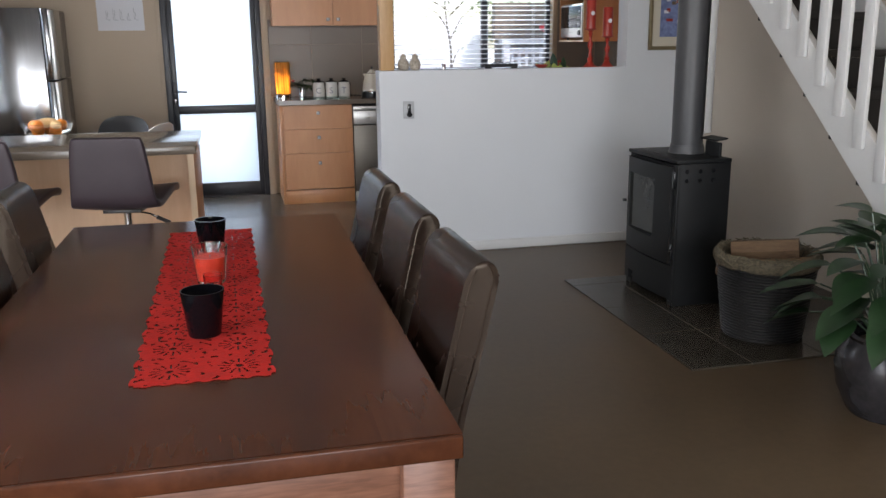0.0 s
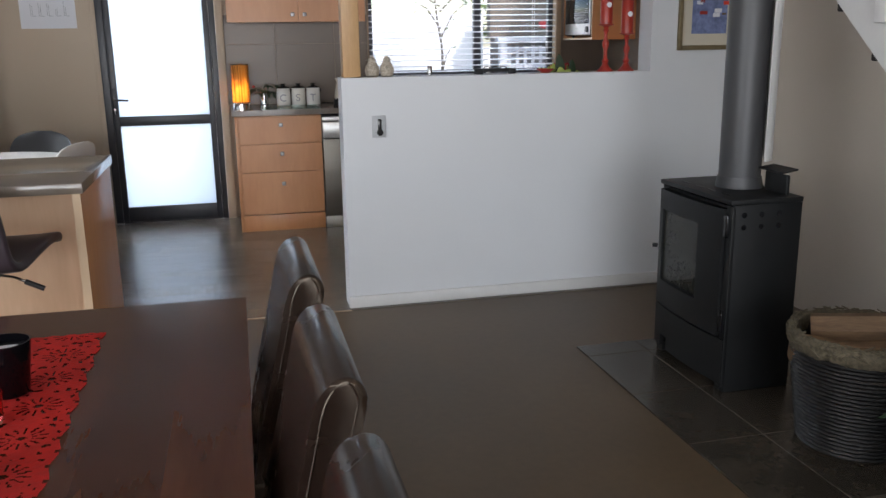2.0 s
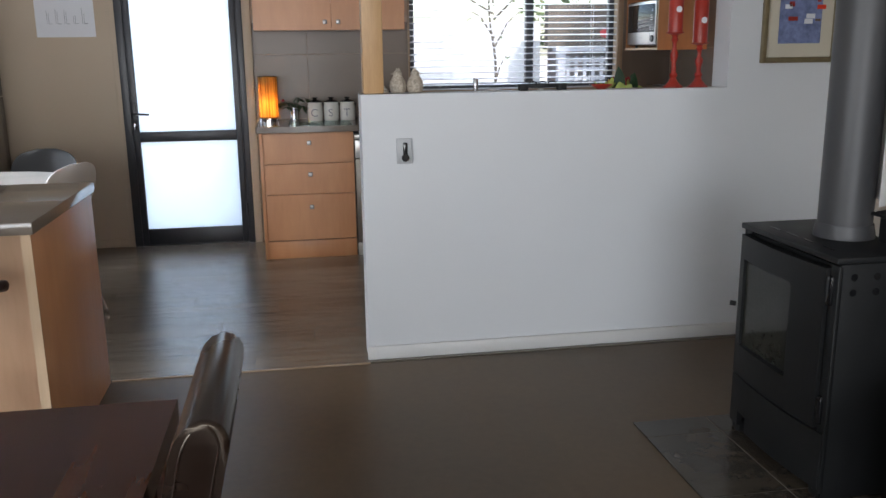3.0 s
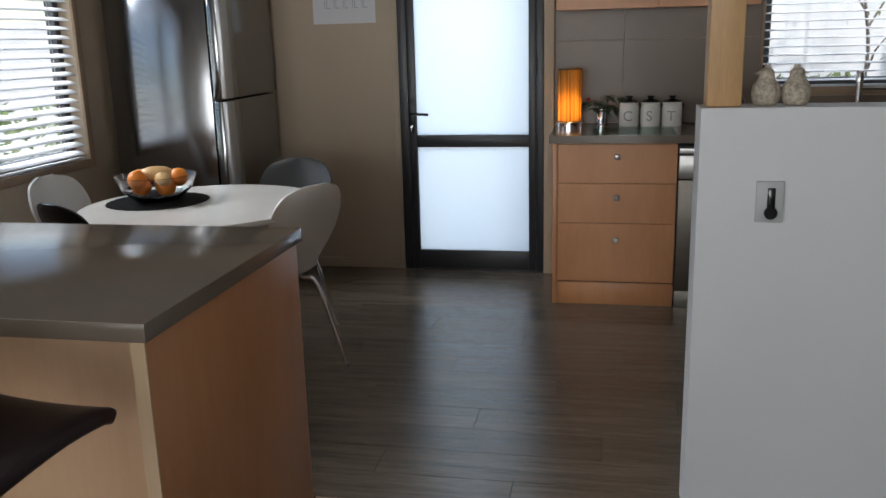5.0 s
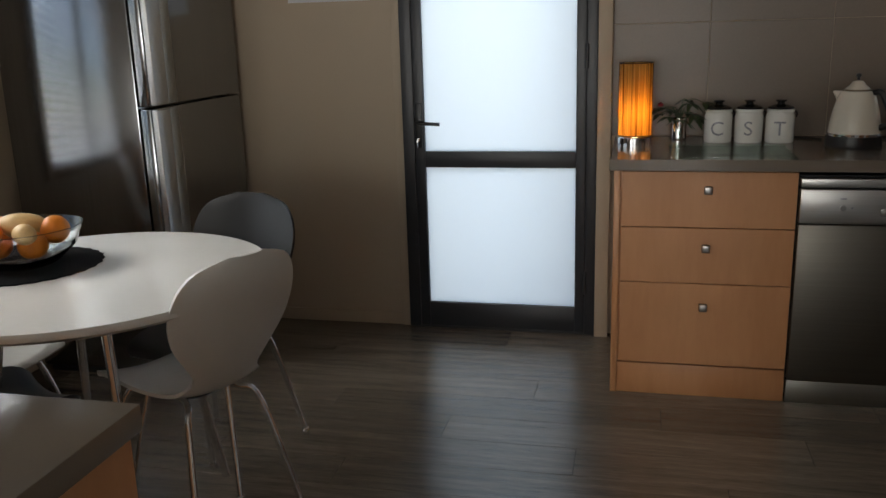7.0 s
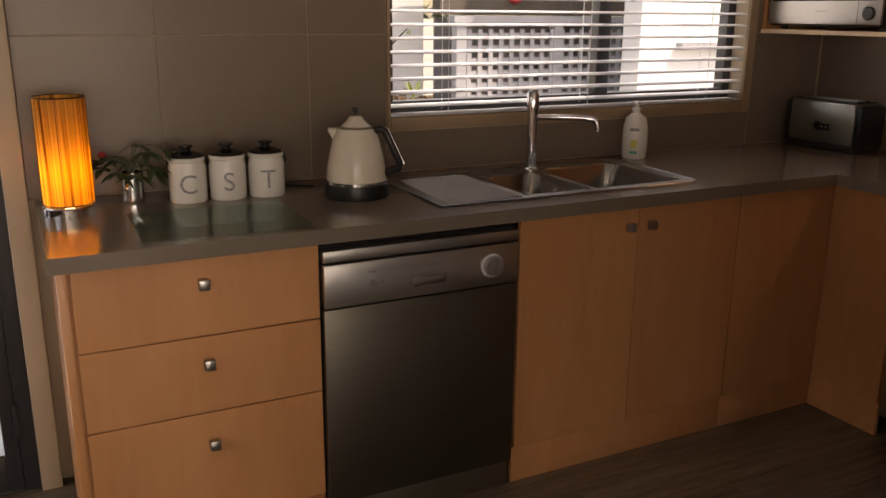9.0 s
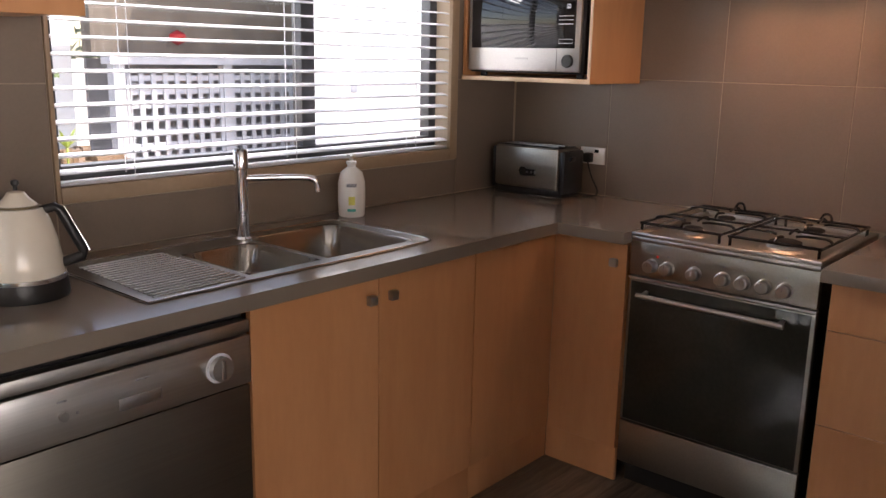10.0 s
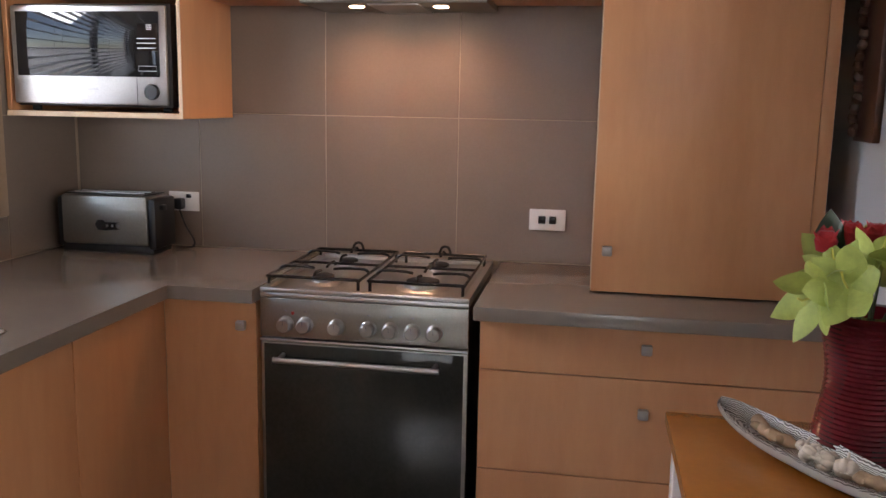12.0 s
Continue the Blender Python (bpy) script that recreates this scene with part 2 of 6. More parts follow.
def bm_tube(points, radius, seg=10, bm=None, closed=False):
    """A round bar along points; radius may be a list."""
    bm = bm or bmesh.new()
    pts = [Vector(p) for p in points]
    n = len(pts)
    rings, up = [], None
    for k, p in enumerate(pts):
        a = pts[k - 1] if (k or closed) else p
        b = pts[(k + 1) % n] if (k < n - 1 or closed) else p
        d = (b - a).normalized()
        if up is None:
            up = Vector((0, 0, 1)) if abs(d.z) < 0.9 else Vector((1, 0, 0))
        u = d.cross(up).normalized()
        w = u.cross(d).normalized()
        up = w
        r = radius[k] if isinstance(radius, (list, tuple)) else radius
        rings.append([bm.verts.new(p + r * (math.cos(2 * math.pi * j / seg) * u + math.sin(2 * math.pi * j / seg) * w)) for j in range(seg)])
    pairs = list(zip(rings, rings[1:])) + ([(rings[-1], rings[0])] if closed else [])
    for a, b in pairs:
        for j in range(seg):
            bm.faces.new((a[j], a[(j + 1) % seg], b[(j + 1) % seg], b[j]))
    if not closed:
        bm.faces.new(rings[0][::-1])
        bm.faces.new(rings[-1])
    return bm


def arc(points, steps=6):
    """Smooth a polyline by Catmull-Rom."""
    p = [Vector(q) for q in points]
    p = [p[0]] + p + [p[-1]]
    out = []
    for a, b, c, d in zip(p, p[1:], p[2:], p[3:]):
        for k in range(steps):
            t = k / steps
            out.append(0.5 * (2 * b + (c - a) * t + (2 * a - 5 * b + 4 * c - d) * t * t + (3 * b - a - 3 * c + d) * t ** 3))
    return out + [p[-1]]


def bm_prism(outline, z0, z1, bevel=0.0, axis='z', bm=None):
    """Extrude a flat outline (pairs) along an axis."""
    bm = bm or bmesh.new()

    def at(p, h):
        return {'z': (p[0], p[1], h), 'x': (h, p[0], p[1]), 'y': (p[0], h, p[1])}[axis]
    lo, hi = [bm.verts.new(at(p, z0)) for p in outline], [bm.verts.new(at(p, z1)) for p in outline]
    n = len(outline)
    fs = [bm.faces.new(lo[::-1]), bm.faces.new(hi)]
    fs += [bm.faces.new((lo[k], lo[(k + 1) % n], hi[(k + 1) % n], hi[k])) for k in range(n)]
    if bevel:
        edges = list({e for f in fs[:2] for e in f.edges})
        bmesh.ops.bevel(bm, geom=edges, offset=bevel, segments=2, affect='EDGES', profile=0.5)
    return bm


def finish(ob, bm, material, smooth):
    bmesh.ops.recalc_face_normals(bm, faces=bm.faces)
    bm.to_mesh(ob.data)
    bm.free()
    ob.data.materials.append(M[material] if isinstance(material, str) else material)
    if smooth:
        for f in ob.data.polygons:
            f.use_smooth = True
        ob.data.set_sharp_from_angle(angle=radians(smooth))


def part(name, bm, material, parent, label="", smooth=40):
    ob = new(name, bpy.data.meshes.new(name))
    finish(ob, bm, material, smooth)
    ob.parent = parent
    if label:
        tagged(ob, label)
    return ob


def thing(name, label, category, bm=None, material=None, group="", kind="", smooth=40, at=None):
    ob = new(name, bpy.data.meshes.new(name) if bm else None)
    if bm:
        finish(ob, bm, material, smooth)
    if at is not None:
        ob.matrix_world = at
    return tagged(ob, label, category, group, kind)


def structure(name, label, category, bm, material, smooth=40):
    return thing(name, label, category, bm, material, kind="structure", smooth=smooth)


def bm_wall(axis, face0, face1, a0, a1, z0, z1, holes=()):
    """A wall slab with through openings (a0, a1, z0, z1), joined from blocks."""
    bm = bmesh.new()
    cuts = sorted({a0, a1, *(c for hole in holes for c in hole[:2])})
    for s0, s1 in zip(cuts, cuts[1:]):
        mid = (s0 + s1) / 2
        spans, z = [], z0
        for hole in sorted((o for o in holes if o[0] < mid < o[1]), key=lambda o: o[2]):
            if hole[2] > z:
                spans.append((z, hole[2]))
            z = hole[3]
        if z < z1:
            spans.append((z, z1))
        for q0, q1 in spans:
            if axis == 'y':
                bm_box(s0, s1, face0, face1, q0, q1, bm=bm)
            else:
                bm_box(face0, face1, s0, s1, q0, q1, bm=bm)
    bmesh.ops.remove_doubles(bm, verts=bm.verts, dist=0.0005)
    return bm


# ---- the shell ----
CEIL = 2.42
structure("floor", "smooth brown-grey sheet floor of the dining room", "floor", bm_box(-2.2, 3.72, -2.5, 6.90, -0.1, 0.0), "floor")
structure("floor_kitchen", "dark bedding under the kitchen planks", "floor", bm_box(-1.75, 4.15, 6.90, 9.85, -0.1, -0.006), "joint")
structure("ceiling", "plain white ceiling", "ceiling", bm_box(-2.2, 4.15, -2.5, 9.85, CEIL, CEIL + 0.1), "ceiling")
structure("wall_north", "beige painted wall with a glazed door and a window", "wall", bm_wall('y', 9.695, 9.85, -1.75, 4.15, 0, CEIL, ((-0.15, 0.718, 0, 2.06), (1.922, 3.545, 1.094, 2.10))), "wall_beige")
structure("wall_east", "kitchen wall behind the stove", "wall", bm_wall('x', 3.995, 4.15, 7.11, 9.695, 0, CEIL), "wall_beige")
structure("wall_west", "beige wall with a blind-covered window", "wall", bm_wall('x', -1.77, -1.62, 4.4, 9.695, 0, CEIL, ((7.25, 8.68, 0.832, 2.10),)), "wall_beige")
structure("wall_west_dining", "beige dining wall with a wide glazed opening", "wall", bm_wall('x', -2.2, -2.06, -2.36, 4.4, 0, CEIL, ((0.9, 3.5, 0.25, 2.15),)), "wall_beige")
structure("wall_return", "short beige return wall", "wall", bm_box(-2.2, -1.62, 4.26, 4.4, 0, CEIL), "wall_beige")
structure("wall_south", "wall with wide glazed doors to the garden", "wall", bm_wall('y', -2.5, -2.36, -2.2, 3.72, 0, CEIL, ((-1.2, 2.4, 0.05, 2.2),)), "wall_white")
structure("wall_stairs", "cream painted wall beside the stairs", "wall", bm_box(3.60, 3.72, -2.36, 6.962, 0, CEIL), "wall_cream")
structure("wall_half", "white half-height wall with a wide pass-through above", "wall", bm_wall('y', 6.962, 7.11, 1.343, 4.15, 0, CEIL, ((1.342, 3.040, 1.207, 2.10),)), "wall_white")
structure("baseboard", "low white skirting along the half wall", "baseboard", bm_box(1.337, 3.60, 6.943, 6.9615, 0, 0.062, 0.004), "trim")
structure("trim_floor", "thin pale strip between the two floors", "trim", bm_box(0.215, 1.343, 6.896, 6.912, 0.0, 0.004, 0.001), "architrave")

# oak post on the end of the half wall
structure("post", "square oak post standing on the half wall", "post", bm_box(1.357, 1.447, 6.99, 7.08, 1.208, 2.10, 0.006), "oak_post")

# ---- kitchen floor planks ----
planks = bpy.data.objects["floor_kitchen"]
PW, PL = 0.182, 1.22
plank_mesh = {}
y = 6.918
row = 0
while y < 9.69:
    y1 = min(y + PW, 9.693)
    x = -1.62 - (row * 0.47 % PL)
    while x < 3.99:
        x0, x1 = max(x, -1.618), min(x + PL, 3.993)
        if x1 - x0 > 0.03:
            key = (round(x1 - x0, 3), round(y1 - y, 3))
            if key not in plank_mesh:
                b = bm_box(0, x1 - x0 - 0.0016, 0, y1 - y - 0.0016, -0.0055, 0.0, 0.0009, 1)
                me = bpy.data.meshes.new("plank")
                b.to_mesh(me)
                b.free()
                me.materials.append(M["plank"])
                plank_mesh[key] = me
            pk = new("plank", plank_mesh[key])
            pk.parent = planks
            pk.location = (x0 + 0.0008, y + 0.0008, 0)
        x += PL
    y += PW
    row += 1

# ---- hearth, stove and stairs ----
def slab(name, x0, x1, y0, y1, z0, z1, material, parent, bevel=0.003, label="", seg=2):
    return part(name, bm_box(x0, x1, y0, y1, z0, z1, bevel, seg), material, parent, label)


hearth = structure("hearth", "slate-tiled hearth set into the floor", "hearth", bm_box(2.268, 3.59, 4.582, 6.05, 0.0, 0.0065), "grout")
HX, HY = (2.262, 2.555, 2.92, 3.27, 3.597), (4.575, 5.04, 5.48, 5.92, 6.057)
for a, b in zip(HX, HX[1:]):
    for c, d in zip(HY, HY[1:]):
        slab("tile", a + 0.0025, b - 0.0025, c + 0.0025, d - 0.0025, 0.0, 0.0085, "slate", hearth, 0.001, seg=1)


def wood_stove():
    t = thing("wood_stove", "black steel wood-burning stove with a glass door, on the slate hearth", "stove")
    x0, x1, y0, y1 = 2.60, 2.905, 5.40, 5.955
    # sides, back and top round a hollow lower part
    part("side_panel", bm_box(x0 + 0.012, x1, y0, y0 + 0.014, 0.009, 0.765, 0.003), "black", t)
    part("side_panel", bm_box(x0 + 0.012, x1, y1 - 0.014, y1, 0.009, 0.765, 0.003), "black", t)
    part("back_panel", bm_box(x1 - 0.02, x1 - 0.002, y0 + 0.015, y1 - 0.015, 0.03, 0.765), "black", t)
    part("firebox", bm_box(x0 + 0.03, x1 - 0.03, y0 + 0.016, y1 - 0.016, 0.14, 0.75), "black", t)
    top = part("top_plate", bm_box(x0 - 0.003, x1 + 0.002, y0 - 0.001, y1 + 0.001, 0.766, 0.785, 0.003), "black", t)
    for k in range(4):
        part("slot", bm_box(x0 + 0.05, x0 + 0.055, y0 + 0.10 + k * 0.1, y0 + 0.16 + k * 0.1, 0.7851, 0.7865), "black_gloss", top)

    def bow(ya, yb, za, zb, depth, hole=None):
        """A front panel that bows forward, with an optional opening."""
        bm = bmesh.new()
        n = 12

        def fx(y):
            u = (y - y0) / (y1 - y0) * 2 - 1
            return x0 - 0.022 * (1 - u * u)
        cols = sorted({ya + (yb - ya) * k / n for k in range(n + 1)} | (set(hole[:2]) if hole else set()))
        rows = sorted({za, zb} | (set(hole[2:]) if hole else set()))
        g = {}
        for layer in (0, 1):
            for yy in cols:
                for zz in rows:
                    g[layer, yy, zz] = bm.verts.new((fx(yy) + layer * depth, yy, zz))
        keep = []
        for a, b in zip(cols, cols[1:]):
            for c, d in zip(rows, rows[1:]):
                if hole and hole[0] <= a and b <= hole[1] and hole[2] <= c and d <= hole[3]:
                    continue
                keep.append((a, b, c, d))
                for layer in (0, 1):
                    bm.faces.new([g[layer, *q] for q in ((a, c), (b, c), (b, d), (a, d))])
        cells = set(keep)
        for a, b, c, d in keep:
            ia, ic = cols.index(a), rows.index(c)
            for q, (p1, p2) in (((ia - 1, ic), ((a, c), (a, d))), ((ia + 1, ic), ((b, c), (b, d))), ((ia, ic - 1), ((a, c), (b, c))), ((ia, ic + 1), ((a, d), (b, d)))):
                i, j = q
                other = (cols[i], cols[i + 1], rows[j], rows[j + 1]) if 0 <= i < len(cols) - 1 and 0 <= j < len(rows) - 1 else None
                if other not in cells:
                    bm.faces.new([g[0, *p1], g[0, *p2], g[1, *p2], g[1, *p1]])
        return bm
    door = part("door", bow(y0 + 0.045, y1 - 0.004, 0.235, 0.745, 0.03, (5.60, 5.915, 0.345, 0.66)), "black", t)
    part("glass", bm_box(x0 + 0.004, x0 + 0.009, 5.59, 5.925, 0.335, 0.67), "oven_glass", door, "smoky stove glass")
    part("lining", bm_box(x0 + 0.011, x0 + 0.028, 5.585, 5.93, 0.33, 0.675), "black", door)
    part("handle", bm_tube(arc(((2.590, 5.945, 0.49), (2.582, 5.952, 0.49), (2.574, 5.958, 0.49))), 0.009), "black", door)
    for z in (0.30, 0.68):
        part("hinge", bm_box(x0 - 0.006, x0 + 0.012, y0 + 0.018, y0 + 0.042, z - 0.045, z + 0.045, 0.004), "black_gloss", t)
    part("front_strip", bm_box(x0 + 0.004, x0 + 0.02, y0, y0 + 0.04, 0.03, 0.76, 0.003), "black", t)
    # lower front with an opening at the foot
    part("apron", bow(y0 + 0.004, y1 - 0.004, 0.045, 0.228, 0.02, (5.82, 5.885, 0.045, 0.10)), "black", t)
    for k, y in enumerate((y0 + 0.02, y1 - 0.06)):
        part("foot", bm_box(x0 + 0.01, x1 - 0.02, y, y + 0.04, 0.009, 0.05), "black", t)
    for k in range(3):
        for z in (0.725, 0.678):
            part("vent_hole", bm_tube(((2.655 + k * 0.075, y0 - 0.0012, z), (2.655 + k * 0.075, y0 + 0.002, z)), 0.011, 12), "black_gloss", t)
    part("rear_shield", bm_box(x1 - 0.05, x1 - 0.035, 5.44, 5.58, 0.786, 0.862, 0.003), "black", t)
    part("shield_lip", bm_prism(((x1 - 0.075, 0.870), (x1 - 0.01, 0.880), (x1 - 0.01, 0.887), (x1 - 0.075, 0.877)), 5.43, 5.59, axis='y'), "black", t)
    return t


wood_stove()
flue = thing("flue_pipe", "charcoal steel flue pipe rising from the stove", "flue")
part("pipe", bm_lathe(((0.0, 0.787), (0.083, 0.787), (0.083, CEIL), (0.0, CEIL)), 40, (2.80, 5.675, 0)), "flue", flue)
part("collar", bm_lathe(((0.084, 0.787), (0.094, 0.787), (0.094, 0.795), (0.087, 0.832), (0.084, 0.832)), 40, (2.80, 5.675, 0)), "flue", flue)
sh = bmesh.new()
R0, R1, A0, A1 = 0.118, 0.121, radians(-75), radians(75)
ring = [(2.80 + r * math.cos(a), 5.675 + r * math.sin(a)) for r, seq in ((R0, range(17)), (R1, range(16, -1, -1))) for a in [A0 + (A1 - A0) * k / 16 for k in seq]]
part("heat_shield", bm_prism(ring, 0.90, CEIL, bm=sh), "trim", flue, "curved white heat shield")


def stairs():
    t = thing("staircase", "white-painted staircase with dark treads and square balusters", "stairs", kind="structure")
    XS = 3.05

    def low(y):
        return 1.072 + 0.87 * (y - 5.0)

    def high(y):
        return 1.325 + 0.87 * (y - 5.0)
    ya, yb = 3.80, 6.55
    part("stringer", bm_prism(((ya, max(0.0, low(ya))), (yb, low(yb)), (yb, high(yb)), (ya, high(ya))), XS, XS + 0.038, 0.003, axis='x'), "trim", t)
    part("wall_stringer", bm_prism(((ya, max(0.0, low(ya))), (yb, low(yb)), (yb, high(yb)), (ya, high(ya))), 3.57, 3.598, 0.0, axis='x'), "trim", t)
    rise, going = 0.182, 0.2092
    k = 0
    y = 3.86
    while y < 6.5:
        z = high(y) - 0.10
        part("tread", bm_box(XS + 0.039, 3.569, y - 0.03, y + going + 0.012, z - 0.035, z, 0.006), "joint", t, "dark stained tread")
        part("riser", bm_box(XS + 0.039, 3.569, y + going - 0.012, y + going, z + 0.001, z + rise - 0.036), "joint", t)
        y += going
    y = 5.093 - 8 * 0.1465
    while y < 6.3:
        z0 = low(y) + 0.145
        part("baluster", bm_box(XS - 0.022, XS - 0.001, y - 0.030, y + 0.030, z0, min(CEIL - 0.02, high(y) + 0.86), 0.003), "trim", t)
        y += 0.1465
    part("handrail", bm_prism(((ya, high(ya) + 0.86), (5.75, high(5.75) + 0.86), (5.75, high(5.75) + 0.94), (ya, high(ya) + 0.94)), XS - 0.04, XS + 0.03, 0.01, axis='x'), "trim", t)
    return t


stairs()

# ---- glazed kitchen door ----
door = structure("door_1", "charcoal aluminium door with two frosted panes", "door", bm_box(-0.149, -0.095, 9.655, 9.715, 0.004, 2.055, 0.003), "alu")
for nm, b in (("door_stile", (-0.094, -0.050, 9.66, 9.70, 0.012, 2.03)), ("door_stile", (0.628, 0.671, 9.66, 9.70, 0.012, 2.03)), ("door_frame", (0.672, 0.717, 9.655, 9.715, 0.004, 2.055)),
              ("door_rail", (-0.050, 0.628, 9.66, 9.70, 0.012, 0.128)), ("door_rail", (-0.050, 0.628, 9.66, 9.70, 0.770, 0.842)), ("door_rail", (-0.050, 0.628, 9.66, 9.70, 1.93, 2.03)), ("door_head", (-0.094, 0.671, 9.655, 9.715, 2.031, 2.055)), ("threshold", (-0.094, 0.671, 9.66, 9.715, 0.001, 0.011))):
    slab(nm, *b, "alu", door, 0.003)
slab("pane", -0.052, 0.630, 9.677, 9.683, 0.126, 0.772, "frost", door, 0, "frosted glass pane")
slab("pane", -0.052, 0.630, 9.677, 9.683, 0.840, 1.932, "frost", door, 0, "frosted glass pane")
plate = slab("lock_plate", -0.088, -0.058, 9.649, 9.659, 0.86, 1.06, "black_plastic", door, 0.003)
part("lever", bm_tube(arc(((-0.073, 9.652, 0.975), (-0.073, 9.612, 0.975), (-0.058, 9.603, 0.975), (0.035, 9.603, 0.970))), 0.008), "black_plastic", plate)
part("key_cylinder", bm_tube(((-0.073, 9.650, 0.90), (-0.073, 9.634, 0.90)), 0.010, 12), "chrome", plate)
part("key", bm_box(-0.076, -0.070, 9.612, 9.634, 0.868, 0.903, 0.002), "chrome", plate)
for z in (0.25, 1.25, 1.85):
    part("hinge", bm_tube(((0.672, 9.652, z - 0.05), (0.672, 9.652, z + 0.05)), 0.008, 10), "alu", door)
structure("trim_door_right", "beige timber door jamb", "trim", bm_box(0.7185, 0.777, 9.64, 9.6945, 0, 2.12, 0.003), "wall_beige")
structure("trim_door_left", "beige timber door jamb", "trim", bm_box(-0.19, -0.1505, 9.672, 9.6945, 0, 2.12, 0.003), "wall_beige")
structure("baseboard_kitchen", "low beige skirting", "baseboard", bm_box(-0.92, -0.191, 9.682, 9.6945, 0, 0.06, 0.003), "wall_beige")

# ---- windows and blinds ----
def window_unit(name, label, axis, face, a0, a1, z0, z1, mullions, out, first=0.042):
    """A dark metal window with a pale architrave; out is +1 or -1, away from the room."""
    def bx(p0, p1, q0, q1, za, zb, bev=0.002):
        lo, hi = min(q0, q1), max(q0, q1)
        return bm_box(p0, p1, lo, hi, za, zb, bev) if axis == 'y' else bm_box(lo, hi, p0, p1, za, zb, bev)
    w = structure(name, label, "window", bx(a0 + 0.003, a0 + 0.045, face + out * 0.07, face + out * 0.12, z0 + 0.003, z1 - 0.003), "alu")
    part("window_frame", bx(a1 - 0.045, a1 - 0.003, face + out * 0.07, face + out * 0.12, z0 + 0.003, z1 - 0.003), "alu", w)
    part("window_frame", bx(a0 + 0.045, a1 - 0.045, face + out * 0.07, face + out * 0.12, z0 + 0.003, z0 + 0.05), "alu", w)
    part("window_frame", bx(a0 + 0.045, a1 - 0.045, face + out * 0.07, face + out * 0.12, z1 - 0.05, z1 - 0.003), "alu", w)
    for m in mullions:
        part("mullion", bx(m - 0.03, m + 0.03, face + out * 0.07, face + out * 0.12, z0 + 0.05, z1 - 0.05), "alu", w)
    edges = [a0 + 0.045, *mullions, a1 - 0.045]
    for p, q in zip(edges, edges[1:]):
        pn = part("pane", bx(p, q, face + out * 0.094, face + out * 0.098, z0 + 0.045, z1 - 0.045, 0), "pane", w)
        pn.visible_shadow = False
    for p, q, za, zb in ((a0 - first, a0 + 0.002, z0 - 0.042, z1 + 0.042), (a1 - 0.002, a1 + 0.042, z0 - 0.042, z1 + 0.042), (a0 + 0.003, a1 - 0.003, z0 - 0.042, z0 + 0.002), (a0 + 0.003, a1 - 0.003, z1 - 0.002, z1 + 0.042)):
        part("architrave", bx(p, q, face - out * 0.012, face + out * 0.004, za, zb), "architrave", w)
    return w


def blind(name, label, axis, place, a0, a1, z0, z1, tilt, ladders):
    b = thing(name, label, "blind")
    pitch, width = 0.0455, 0.05
    z = z0 + 0.040
    c, s = math.cos(tilt), math.sin(tilt)
    pts = []
    for k in range(5):
        u = (k / 4 - 0.5) * width
        pts.append((u * c - (0.003 * (1 - (2 * k / 4 - 1) ** 2)) * s, u * s + 0.003 * (1 - (2 * k / 4 - 1) ** 2) * c))
    outline = pts + [(p[0] + 0.002 * s, p[1] - 0.0025) for p in reversed(pts)]
    me = bpy.data.meshes.new("slat")
    bmx = bm_prism([(p[0], p[1]) for p in outline], a0, a1, axis='x' if axis == 'y' else 'y')
    bmesh.ops.recalc_face_normals(bmx, faces=bmx.faces)
    bmx.to_mesh(me)
    bmx.free()
    me.materials.append(M["blind"])
    while z < z1 - 0.05:
        sl = new("slat", me)
        sl.parent = b
        sl.location = (0, place, z) if axis == 'y' else (place, 0, z)
        z += pitch
    def bx(p0, p1, q0, q1, za, zb, bev=0.003):
        return bm_box(p0, p1, q0, q1, za, zb, bev) if axis == 'y' else bm_box(q0, q1, p0, p1, za, zb, bev)
    part("bottom_rail", bx(a0, a1, place - 0.024, place + 0.024, z0 + 0.003, z0 + 0.013), "blind", b)
    part("head_rail", bx(a0, a1, place - 0.03, place + 0.03, z1 - 0.05, z1 - 0.005), "blind", b)
    for l in ladders:
        for q in (-0.026, 0.026):
            part("cord", bx(l - 0.001, l + 0.001, place + q - 0.001, place + q + 0.001, z0 + 0.02, z1 - 0.05, 0), "blind", b)
    return b


window_unit("window_1", "kitchen window in dark metal frame with pale timber surround", 'y', 9.695, 1.922, 3.545, 1.094, 2.10, (2.865,), 1, 0.010)
blind("venetian_blind", "white horizontal venetian blind over the kitchen sink window", 'y', 9.722, 1.926, 3.541, 1.094, 2.10, radians(8), (2.15, 2.75, 3.35))
window_unit("window_2", "side window in dark metal frame with pale timber surround", 'x', -1.62, 7.25, 8.68, 0.832, 2.10, (8.02,), -1)
blind("venetian_blind", "white horizontal venetian blind beside the breakfast table", 'x', -1.655, 7.257, 8.673, 0.832, 2.10, radians(-24), (7.45, 8.0, 8.5))

# ---- kitchen cabinets ----
def knob(parent, x, y, z, axis):
    s = 0.014
    if axis == 'y':
        part("knob", bm_box(x - s, x + s, y - 0.026, y - 0.006, z - s, z + s, 0.004), "knob", parent, "square satin metal knob")
        part("knob_stem", bm_tube(((x, y - 0.008, z), (x, y + 0.001, z)), 0.006, 8), "knob", parent)
    else:
        part("knob", bm_box(x - 0.026, x - 0.006, y - s, y + s, z - s, z + s, 0.004), "knob", parent, "square satin metal knob")
        part("knob_stem", bm_tube(((x - 0.008, y, z), (x + 0.001, y, z)), 0.006, 8), "knob", parent)


